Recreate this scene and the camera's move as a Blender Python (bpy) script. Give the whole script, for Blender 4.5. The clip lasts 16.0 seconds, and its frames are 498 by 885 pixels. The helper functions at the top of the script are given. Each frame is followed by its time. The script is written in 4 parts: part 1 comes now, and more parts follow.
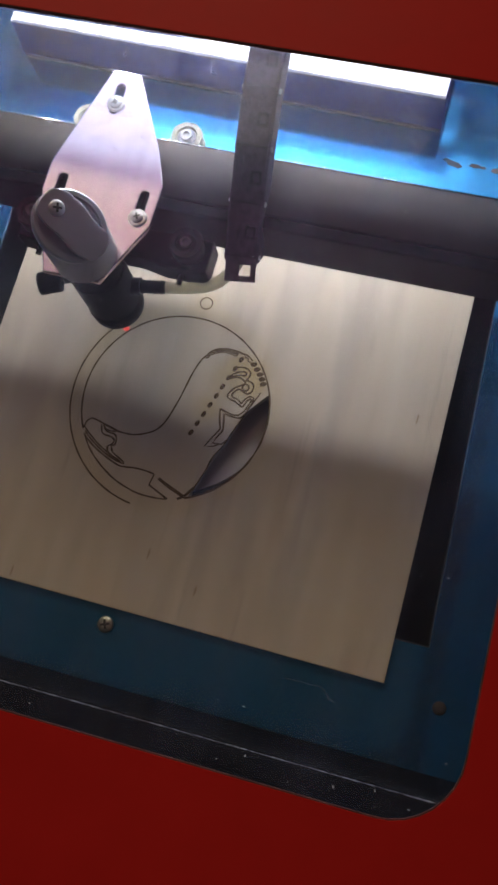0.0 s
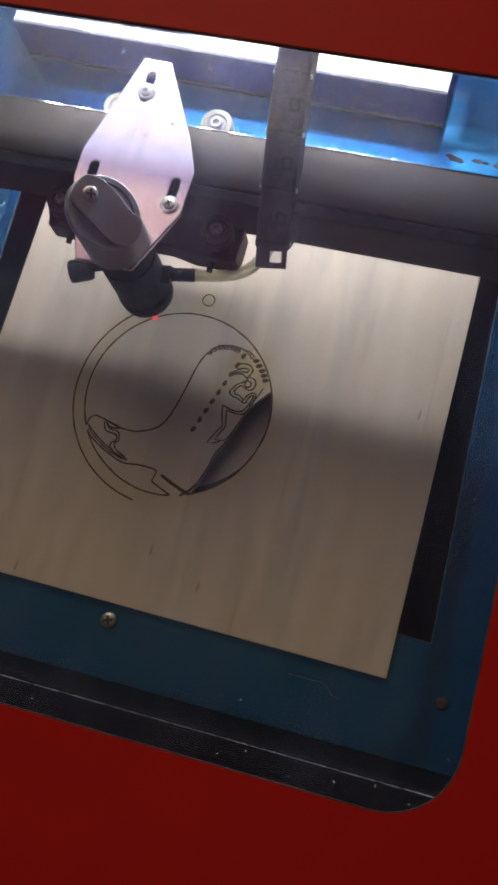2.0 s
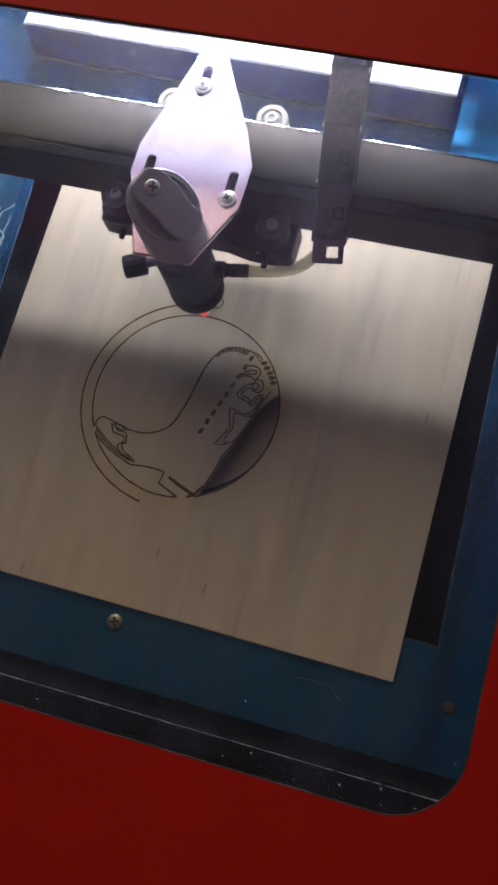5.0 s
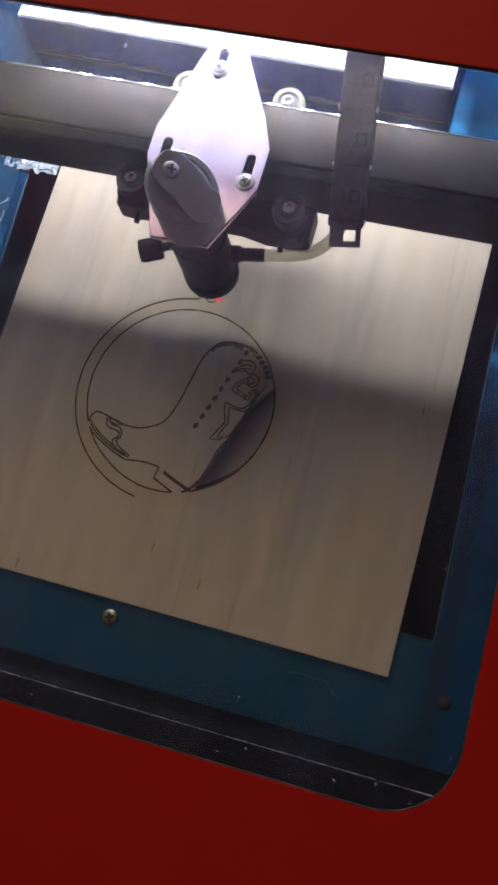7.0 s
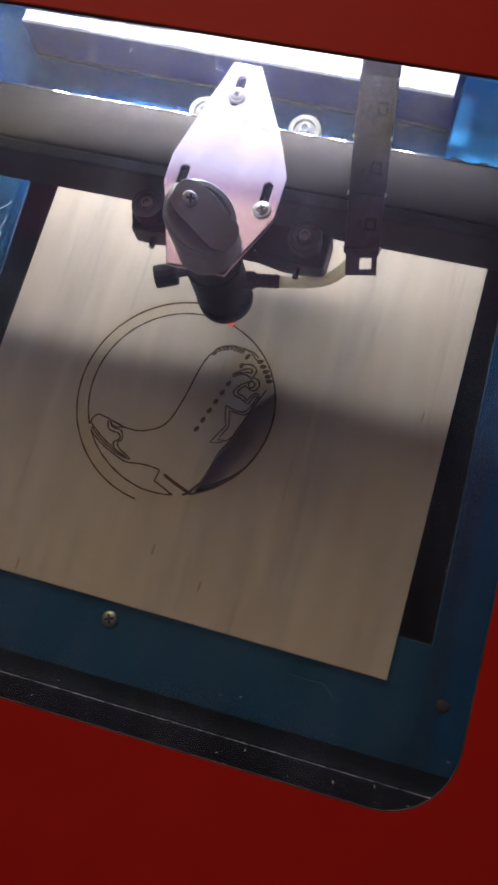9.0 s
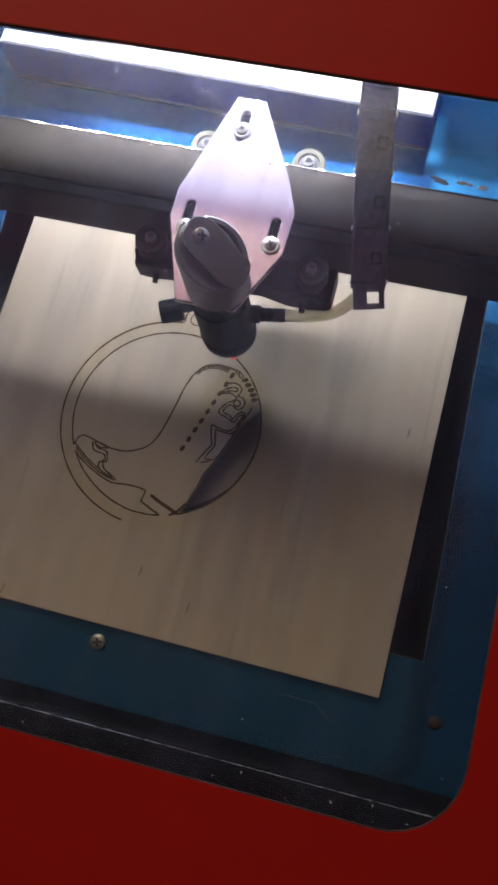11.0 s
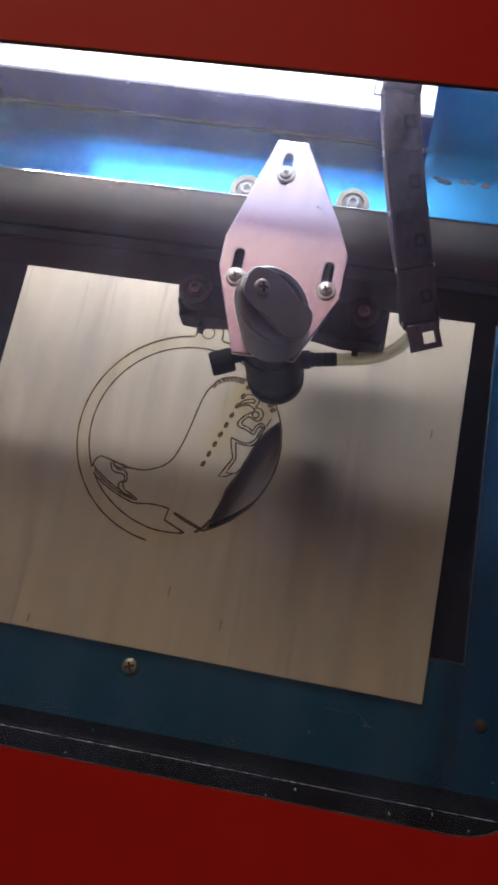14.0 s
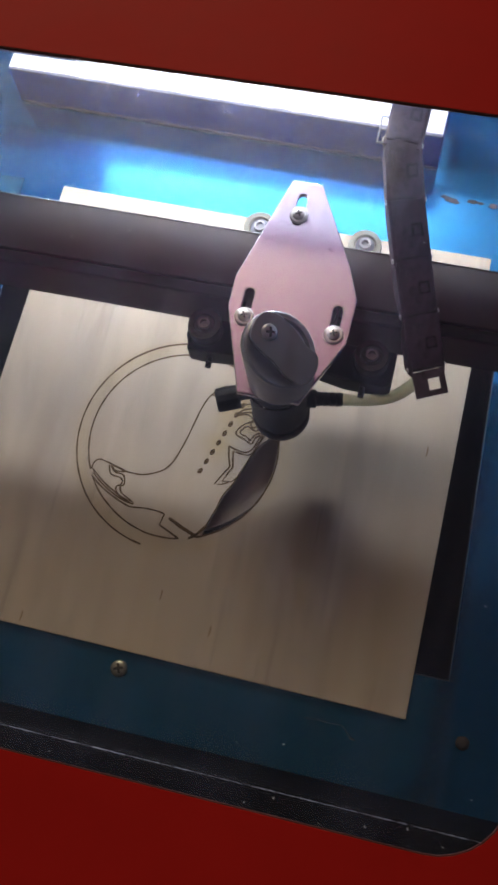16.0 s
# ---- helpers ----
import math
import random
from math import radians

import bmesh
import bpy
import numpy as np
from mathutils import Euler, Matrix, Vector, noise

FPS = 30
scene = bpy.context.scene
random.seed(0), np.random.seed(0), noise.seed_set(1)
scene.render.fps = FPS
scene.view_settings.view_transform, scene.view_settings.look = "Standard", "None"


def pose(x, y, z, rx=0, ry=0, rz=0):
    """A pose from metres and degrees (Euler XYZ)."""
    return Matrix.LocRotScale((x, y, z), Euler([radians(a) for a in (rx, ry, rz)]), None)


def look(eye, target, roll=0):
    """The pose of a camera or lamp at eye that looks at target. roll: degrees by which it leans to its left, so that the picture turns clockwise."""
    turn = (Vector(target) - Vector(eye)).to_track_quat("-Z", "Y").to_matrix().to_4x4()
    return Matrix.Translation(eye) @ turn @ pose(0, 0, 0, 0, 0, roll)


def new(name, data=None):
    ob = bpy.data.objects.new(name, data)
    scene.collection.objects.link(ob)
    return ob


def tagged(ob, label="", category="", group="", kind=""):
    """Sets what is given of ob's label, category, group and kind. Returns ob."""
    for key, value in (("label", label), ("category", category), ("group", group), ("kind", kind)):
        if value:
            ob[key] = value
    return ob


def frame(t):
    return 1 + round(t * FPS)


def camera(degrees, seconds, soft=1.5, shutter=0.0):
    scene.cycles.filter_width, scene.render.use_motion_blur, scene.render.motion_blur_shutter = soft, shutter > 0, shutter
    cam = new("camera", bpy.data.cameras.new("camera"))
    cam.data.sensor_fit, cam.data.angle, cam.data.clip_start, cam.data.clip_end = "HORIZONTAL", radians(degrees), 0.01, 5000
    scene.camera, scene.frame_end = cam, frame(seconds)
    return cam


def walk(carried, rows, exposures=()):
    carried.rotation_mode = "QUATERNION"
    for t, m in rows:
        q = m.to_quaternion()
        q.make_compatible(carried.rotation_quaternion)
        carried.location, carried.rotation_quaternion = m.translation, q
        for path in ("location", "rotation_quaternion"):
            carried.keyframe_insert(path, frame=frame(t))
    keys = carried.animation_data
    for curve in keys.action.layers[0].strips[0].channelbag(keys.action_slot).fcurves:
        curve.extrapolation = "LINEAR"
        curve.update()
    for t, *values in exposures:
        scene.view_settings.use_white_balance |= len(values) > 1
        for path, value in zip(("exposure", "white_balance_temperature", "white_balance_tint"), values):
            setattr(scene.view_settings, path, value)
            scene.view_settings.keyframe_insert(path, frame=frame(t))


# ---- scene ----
# the phone's path: seconds, eye, yaw, pitch, roll
CAM = [
    (0, 0.0885, -0.1054, 0.3846, 37.24, -74.30, -22.61),
    (0.5, 0.0874, -0.1039, 0.3835, 37.58, -74.62, -23.02),
    (1, 0.0892, -0.1042, 0.3843, 38.16, -74.43, -23.61),
    (1.5, 0.0918, -0.1063, 0.3846, 39.03, -74.02, -24.46),
    (2, 0.0932, -0.1058, 0.3843, 39.83, -73.99, -25.30),
    (2.5, 0.0949, -0.1044, 0.3826, 40.70, -73.86, -26.24),
    (3, 0.0968, -0.1061, 0.3831, 41.26, -73.60, -26.77),
    (3.5, 0.0974, -0.1076, 0.3844, 40.98, -73.56, -26.39),
    (4, 0.0965, -0.1076, 0.3838, 41.23, -73.09, -26.38),
    (6.5, 0.0933, -0.1052, 0.3829, 41.24, -74.06, -26.39),
    (7, 0.0954, -0.1060, 0.3822, 41.41, -73.79, -26.58),
    (7.5, 0.0969, -0.1068, 0.3822, 41.35, -73.62, -26.48),
    (8, 0.0967, -0.1097, 0.3839, 41.12, -73.32, -26.10),
    (10.5, 0.0894, -0.1055, 0.3836, 36.17, -74.13, -20.97),
    (11, 0.0859, -0.1098, 0.3837, 32.04, -73.27, -18.04),
    (11.5, 0.0705, -0.1170, 0.3834, 26.11, -72.94, -15.24),
    (12, 0.0526, -0.1237, 0.3826, 20.61, -72.87, -13.03),
    (12.5, 0.0547, -0.1229, 0.3847, 18.58, -71.43, -12.25),
    (13, 0.0560, -0.1171, 0.3818, 21.43, -71.80, -12.91),
    (13.5, 0.0649, -0.1161, 0.3789, 23.95, -72.18, -14.99),
    (14, 0.0673, -0.1160, 0.3787, 26.03, -72.51, -15.69),
    (14.5, 0.0703, -0.1129, 0.3800, 25.45, -72.67, -14.42),
    (15, 0.0644, -0.1109, 0.3836, 25.80, -73.06, -13.45),
    (15.5, 0.0683, -0.1117, 0.3835, 26.83, -72.75, -14.44),
    (16, 0.0735, -0.1121, 0.3833, 28.52, -72.29, -15.68),
]
# the laser head's place on the bed: seconds, x, y
HEAD = [
    (0, -0.0464, 0.0738),
    (0.5, -0.0438, 0.0754),
    (1, -0.0413, 0.0772),
    (1.5, -0.0385, 0.0786),
    (2, -0.0361, 0.0801),
    (2.5, -0.0330, 0.0813),
    (3, -0.0301, 0.0825),
    (3.5, -0.0270, 0.0835),
    (4, -0.0233, 0.0837),
    (5.0, -0.0188, 0.0866),
    (5.7, -0.0186, 0.0910),
    (6.5, -0.0147, 0.0928),
    (7, -0.0117, 0.0925),
    (7.5, -0.0090, 0.0906),
    (8, -0.0072, 0.0881),
    (10.5, 0.0025, 0.0813),
    (11, 0.0054, 0.0799),
    (11.5, 0.0079, 0.0781),
    (12, 0.0112, 0.0763),
    (12.5, 0.0135, 0.0741),
    (13, 0.0158, 0.0720),
    (13.5, 0.0190, 0.0691),
    (14, 0.0211, 0.0668),
    (14.5, 0.0218, 0.0645),
    (15, 0.0227, 0.0627),
    (15.5, 0.0245, 0.0600),
    (16, 0.0261, 0.0570),
]

def aim(x, y, z, yaw, pitch, roll):
    return pose(x, y, z, 90 + pitch, 0, yaw) @ pose(0, 0, 0, 0, 0, roll)


cam = camera(29.37, 16.0, soft=2.7)
walk(cam, [(t, aim(*r)) for t, *r in CAM])
scene.view_settings.exposure = 0.0

# ------------------------------------------------------------ light
world = bpy.data.worlds.new("room_air")
scene.world = world
world.use_nodes = True
world.node_tree.nodes["Background"].inputs[0].default_value = (1.0, 0.93, 0.85, 1)
world.node_tree.nodes["Background"].inputs[1].default_value = 0.02


def area_lamp(name, place, target, sx, sy, watts, colour):
    d = bpy.data.lights.new(name, "AREA")
    d.shape, d.size, d.size_y, d.energy, d.color = "RECTANGLE", sx, sy, watts, colour
    o = new(name, d)
    o.matrix_world = look(place, target)
    return o


# daylight of an unseen window, added to light the room and lid
area_lamp("window_lamp", (-0.55, 0.97, 1.22), (-0.30, -0.7, 1.0), 1.04, 0.90, 9.4, (1.0, 0.85, 0.54))


# ------------------------------------------------------------ materials
def mat(name, colour, rough=0.5, metal=0.0, var=0.12, scale=40.0, bump=0.0, bscale=300.0, spec=0.5, stretch=None, rvar=0.0, dust=0.0, coat=0.0):
    m = bpy.data.materials.new(name)
    m.use_nodes = True
    nt = m.node_tree
    b = nt.nodes["Principled BSDF"]
    N, L = nt.nodes.new, nt.links.new
    b.inputs["Metallic"].default_value = metal
    b.inputs["Roughness"].default_value = rough
    b.inputs["Specular IOR Level"].default_value = spec
    b.inputs["Coat Weight"].default_value = coat
    tc = N("ShaderNodeTexCoord")
    mp = N("ShaderNodeMapping")
    L(tc.outputs["Object"], mp.inputs[0])
    if stretch:
        mp.inputs["Scale"].default_value = stretch
    n1 = N("ShaderNodeTexNoise")
    n1.inputs["Scale"].default_value, n1.inputs["Detail"].default_value = scale, 6
    n2 = N("ShaderNodeTexNoise")
    n2.inputs["Scale"].default_value, n2.inputs["Detail"].default_value = scale * 9, 4
    for n in (n1, n2):
        L(mp.outputs[0], n.inputs["Vector"])
    add = N("ShaderNodeMath")
    add.operation = "ADD"
    L(n1.outputs[0], add.inputs[0])
    mul = N("ShaderNodeMath")
    mul.operation, mul.inputs[1].default_value = "MULTIPLY", 0.6
    L(n2.outputs[0], mul.inputs[0])
    L(mul.outputs[0], add.inputs[1])
    ramp = N("ShaderNodeMapRange")
    ramp.inputs["From Min"].default_value, ramp.inputs["From Max"].default_value = 0.5, 1.1
    ramp.inputs["To Min"].default_value, ramp.inputs["To Max"].default_value = 1 - var, 1 + var
    L(add.outputs[0], ramp.inputs["Value"])
    sc = N("ShaderNodeVectorMath")
    sc.operation = "SCALE"
    sc.inputs[0].default_value = colour
    L(ramp.outputs[0], sc.inputs["Scale"])
    out = sc.outputs[0]
    if dust:
        v = N("ShaderNodeTexNoise")
        v.inputs["Scale"].default_value, v.inputs["Detail"].default_value = 900, 2
        L(tc.outputs["Object"], v.inputs["Vector"])
        r = N("ShaderNodeMapRange")
        r.inputs["From Min"].default_value, r.inputs["From Max"].default_value = 0.72, 0.78
        r.inputs["To Max"].default_value = dust
        L(v.outputs[0], r.inputs["Value"])
        mx = N("ShaderNodeMix")
        mx.data_type = "RGBA"
        L(r.outputs[0], mx.inputs["Factor"])
        L(out, mx.inputs["A"])
        mx.inputs["B"].default_value = (0.5, 0.5, 0.48, 1)
        out = mx.outputs["Result"]
    L(out, b.inputs["Base Color"])
    if rvar:
        rr = N("ShaderNodeMapRange")
        rr.inputs["From Min"].default_value, rr.inputs["From Max"].default_value = 0.5, 1.1
        rr.inputs["To Min"].default_value, rr.inputs["To Max"].default_value = max(0.03, rough - rvar), rough + rvar
        L(add.outputs[0], rr.inputs["Value"])
        L(rr.outputs[0], b.inputs["Roughness"])
    if bump:
        bn = N("ShaderNodeTexNoise")
        bn.inputs["Scale"].default_value, bn.inputs["Detail"].default_value = bscale, 5
        L(mp.outputs[0], bn.inputs["Vector"])
        bp = N("ShaderNodeBump")
        bp.inputs["Strength"].default_value, bp.inputs["Distance"].default_value = bump, 0.0004
        L(bn.outputs[0], bp.inputs["Height"])
        L(bp.outputs[0], b.inputs["Normal"])
    return m


def emitter(name, colour, strength):
    m = bpy.data.materials.new(name)
    m.use_nodes = True
    b = m.node_tree.nodes["Principled BSDF"]
    b.inputs["Base Color"].default_value = (*colour, 1)
    b.inputs["Emission Color"].default_value = (*colour, 1)
    b.inputs["Emission Strength"].default_value = strength
    return m


RED = mat("red_enamel", (0.54, 0.020, 0.020), 0.42, var=0.07, scale=8, bump=0.05, bscale=500, rvar=0.05, spec=0.07)
BLUE = mat("blue_metallic_enamel", (0.033, 0.225, 0.47), 0.10, metal=0.78, var=0.16, scale=25, bump=0.02, bscale=400, rvar=0.015, spec=0.45, dust=0.04)
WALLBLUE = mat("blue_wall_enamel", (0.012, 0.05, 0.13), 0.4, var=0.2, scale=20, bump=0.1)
EDGE = mat("dulled_red_edge", (0.12, 0.05, 0.05), 0.7, var=0.4, scale=90, spec=0.1)
RIM = mat("black_rim_paint", (0.005, 0.0055, 0.007), 0.75, var=0.4, scale=60, bump=0.03, bscale=200, spec=0.03)
DARK = mat("black_chamber_floor", (0.010, 0.016, 0.021), 0.8, var=0.3, scale=30)
DUCT = mat("shaded_duct_navy", (0.014, 0.036, 0.22), 0.65, spec=0.03, metal=0.0, var=0.35, scale=45, bump=0.15, rvar=0.1)
DUCTLIP = mat("scuffed_duct_lip", (0.075, 0.072, 0.15), 0.5, var=0.5, scale=60)
STEEL = mat("dull_steel", (0.085, 0.072, 0.068), 0.30, metal=0.75, dust=0.25, var=0.2, scale=40, stretch=(0.3, 1, 1), bump=0.05, bscale=500, rvar=0.03)
# pinkish base tint stands in for the pink reflection in the plate
ALU = mat("brushed_aluminium", (0.82, 0.70, 0.865), 0.27, metal=0.97, var=0.05, scale=40, stretch=(1, 0.15, 1))
CAST = mat("grey_cast_mount", (0.36, 0.36, 0.40), 0.34, metal=0.55, var=0.22, scale=60, bump=0.1)
POLISH = mat("polished_clamp", (0.52, 0.51, 0.57), 0.24, metal=0.72, var=0.12, scale=60, rvar=0.06, spec=0.6)
SCREW = mat("zinc_screw", (0.66, 0.64, 0.64), 0.32, metal=1.0, var=0.1, scale=200)
BRIGHT = mat("bare_steel_edge", (0.55, 0.54, 0.53), 0.08, metal=1.0, var=0.25, scale=60, stretch=(0.3, 1, 1))
CROSS = mat("screw_recess", (0.03, 0.03, 0.03), 0.6)
BLACK = mat("black_anodised", (0.007, 0.007, 0.009), 0.55, var=0.2, scale=80, bump=0.08, spec=0.10)
PLASTIC = mat("black_plastic", (0.014, 0.017, 0.022), 0.55, var=0.2, scale=80, bump=0.1, dust=0.1, spec=0.25)
CHAIN = mat("chain_plastic", (0.125, 0.095, 0.118), 0.6, spec=0.08, var=0.5, scale=60, bump=0.2, bscale=600, dust=0.3)
CHAIND = mat("chain_recess", (0.036, 0.027, 0.034), 0.7, var=0.2, scale=100)
GREYROLL = mat("grey_nylon", (0.034, 0.024, 0.027), 0.5, var=0.15, scale=100)
OLD = mat("tarnished_zinc", (0.42, 0.43, 0.38), 0.35, metal=0.8, var=0.4, scale=300)
BOLT = mat("dull_bolt", (0.20, 0.15, 0.16), 0.4, metal=0.7)
ROLLER = mat("cream_nylon", (0.52, 0.50, 0.40), 0.45, var=0.1, scale=100)
HOSE = mat("cream_hose", (0.94, 0.90, 0.66), 0.35, var=0.08, scale=50, spec=0.6)


def see_through(m, share, colour):
    nt = m.node_tree
    t, x = nt.nodes.new("ShaderNodeBsdfTransparent"), nt.nodes.new("ShaderNodeMixShader")
    t.inputs[0].default_value = (*colour, 1)
    x.inputs[0].default_value = share
    nt.links.new(nt.nodes["Principled BSDF"].outputs[0], x.inputs[1])
    nt.links.new(t.outputs[0], x.inputs[2])
    nt.links.new(x.outputs[0], nt.nodes["Material Output"].inputs[0])


see_through(HOSE, 0.54, (0.99, 0.97, 0.84))
WHITE = mat("white_reflector", (0.88, 0.88, 0.88), 0.5, var=0.05, scale=30)
LINER2 = mat("pale_tin", (0.55, 0.56, 0.58), 0.5, var=0.1, scale=30)
LINER = mat("grey_primer", (0.15, 0.145, 0.15), 0.5, var=0.1, scale=20)
BURN = mat("burnt_line", (0.115, 0.072, 0.032), 0.9, var=0.5, scale=250)
SHADEWOOD = mat("shade_greyed_wood", (0.47, 0.41, 0.38), 0.7, var=0.12, scale=40, stretch=(1, 0.1, 1))
FLECK = mat("veneer_fleck", (0.33, 0.22, 0.13), 0.7)
SEAL = mat("dark_sealant", (0.05, 0.055, 0.085), 0.7, var=0.3, scale=120)
RUST = mat("rusty_scrape", (0.13, 0.085, 0.08), 0.8, var=0.4, scale=200)
DARKRUST = mat("rusted_screw", (0.045, 0.033, 0.032), 0.8, var=0.4, scale=200)
PLASTER = mat("rose_plaster", (0.74, 0.12, 0.62), 0.9, var=0.05, scale=3, bump=0.1, bscale=60)
GREYWALL = mat("grey_plaster", (0.29, 0.215, 0.20), 0.9, var=0.05, scale=3, bump=0.1, bscale=60)
FLOORM = mat("bench_laminate", (0.30, 0.24, 0.18), 0.6, var=0.15, scale=6)
GLOW = emitter("led_chip", (0.915, 0.925, 0.975), 500.0)
DOT = emitter("red_pointer", (1.0, 0.10, 0.08), 0.6)
PALEMETAL = mat("pale_speckled_metal", (0.40, 0.42, 0.48), 0.35, metal=0.5, var=0.6, scale=220, bump=0.6, bscale=900, dust=0.6)
DUST = mat("dust", (0.5, 0.5, 0.48), 0.9, var=0.3, scale=300)
SCRATCH = mat("scratched_enamel", (0.075, 0.10, 0.13), 0.5, var=0.5, scale=300)
TAPE = mat("silver_tape", (0.55, 0.60, 0.64), 0.3, metal=0.3, var=0.3, scale=120, bump=0.5)
FILM = mat("crumpled_film", (0.02, 0.075, 0.14), 0.14, var=0.6, scale=60, bump=1.0, bscale=160)


def wood():
    m = bpy.data.materials.new("birch_plywood")
    m.use_nodes = True
    nt = m.node_tree
    b = nt.nodes["Principled BSDF"]
    N, L = nt.nodes.new, nt.links.new
    tc = N("ShaderNodeTexCoord")
    mp = N("ShaderNodeMapping")
    mp.inputs["Scale"].default_value = (1, 0.09, 1)
    L(tc.outputs["Object"], mp.inputs[0])
    a = N("ShaderNodeTexNoise")
    a.inputs["Scale"].default_value, a.inputs["Detail"].default_value = 110, 4
    c = N("ShaderNodeTexNoise")
    c.inputs["Scale"].default_value, c.inputs["Detail"].default_value = 900, 3
    L(mp.outputs[0], a.inputs["Vector"])
    L(mp.outputs[0], c.inputs["Vector"])
    r = N("ShaderNodeValToRGB")
    r.color_ramp.elements[0].position, r.color_ramp.elements[0].color = 0.3, (0.580, 0.472, 0.352, 1)
    r.color_ramp.elements[1].position, r.color_ramp.elements[1].color = 0.68, (0.645, 0.548, 0.422, 1)
    L(a.outputs[0], r.inputs[0])
    mr = N("ShaderNodeMapRange")
    mr.inputs["From Min"].default_value, mr.inputs["From Max"].default_value = 0.3, 0.7
    mr.inputs["To Min"].default_value, mr.inputs["To Max"].default_value = 0.985, 1.012
    L(c.outputs[0], mr.inputs["Value"])
    s = N("ShaderNodeVectorMath")
    s.operation = "SCALE"
    L(r.outputs[0], s.inputs[0])
    L(mr.outputs[0], s.inputs["Scale"])
    # yellow smoke stain along the ring and at the boot's top
    def stain(cx, cy, r0, r1, r2, r3):
        d = N("ShaderNodeVectorMath")
        d.operation = "DISTANCE"
        L(tc.outputs["Object"], d.inputs[0])
        d.inputs[1].default_value = (cx, cy, 0)
        up, dn = N("ShaderNodeMapRange"), N("ShaderNodeMapRange")
        up.inputs["From Min"].default_value, up.inputs["From Max"].default_value = r0, r1
        dn.inputs["From Min"].default_value, dn.inputs["From Max"].default_value = r3, r2
        m = N("ShaderNodeMath")
        m.operation = "MULTIPLY"
        for k, q in enumerate((up, dn)):
            q.interpolation_type = "SMOOTHSTEP"
            L(d.outputs["Value"], q.inputs["Value"])
            L(q.outputs[0], m.inputs[k])
        return m.outputs[0]

    # along the ring, at the boot's top and down its stitches
    stains = [(0.55, stain(-0.0126, -0.0109, 0.0385, 0.0435, 0.0445, 0.0500)), (1.5, stain(0.0140, 0.0090, -0.001, 0.0, 0.006, 0.015)), (1.1, stain(0.0065, 0.0040, -0.001, 0.0, 0.003, 0.013)), (0.9, stain(0.0020, -0.0090, -0.001, 0.0, 0.002, 0.011)), (0.5, stain(-0.0119, 0.0370, -0.001, 0.0, 0.003, 0.010))]
    ad = None
    for share, patch in stains:
        q = N("ShaderNodeMath")
        q.operation, q.inputs[1].default_value = "MULTIPLY", share
        L(patch, q.inputs[0])
        if ad is not None:
            top = N("ShaderNodeMath")
            top.operation = "MAXIMUM"
            L(ad.outputs[0], top.inputs[0])
            L(q.outputs[0], top.inputs[1])
            q = top
        ad = q
    nz = N("ShaderNodeTexNoise")
    nz.inputs["Scale"].default_value, nz.inputs["Detail"].default_value = 70, 4
    L(tc.outputs["Object"], nz.inputs["Vector"])
    am = N("ShaderNodeMath")
    am.operation, am.use_clamp = "MULTIPLY", True
    L(ad.outputs[0], am.inputs[0])
    L(nz.outputs[0], am.inputs[1])
    mx = N("ShaderNodeMix")
    mx.data_type, mx.blend_type = "RGBA", "MULTIPLY"
    L(am.outputs[0], mx.inputs["Factor"])
    L(s.outputs[0], mx.inputs["A"])
    mx.inputs["B"].default_value = (0.90, 0.79, 0.44, 1)
    L(mx.outputs["Result"], b.inputs["Base Color"])
    b.inputs["Roughness"].default_value = 0.62
    bp = N("ShaderNodeBump")
    bp.inputs["Strength"].default_value, bp.inputs["Distance"].default_value = 0.06, 0.0002
    L(c.outputs[0], bp.inputs["Height"])
    L(bp.outputs[0], b.inputs["Normal"])
    return m


WOOD = wood()


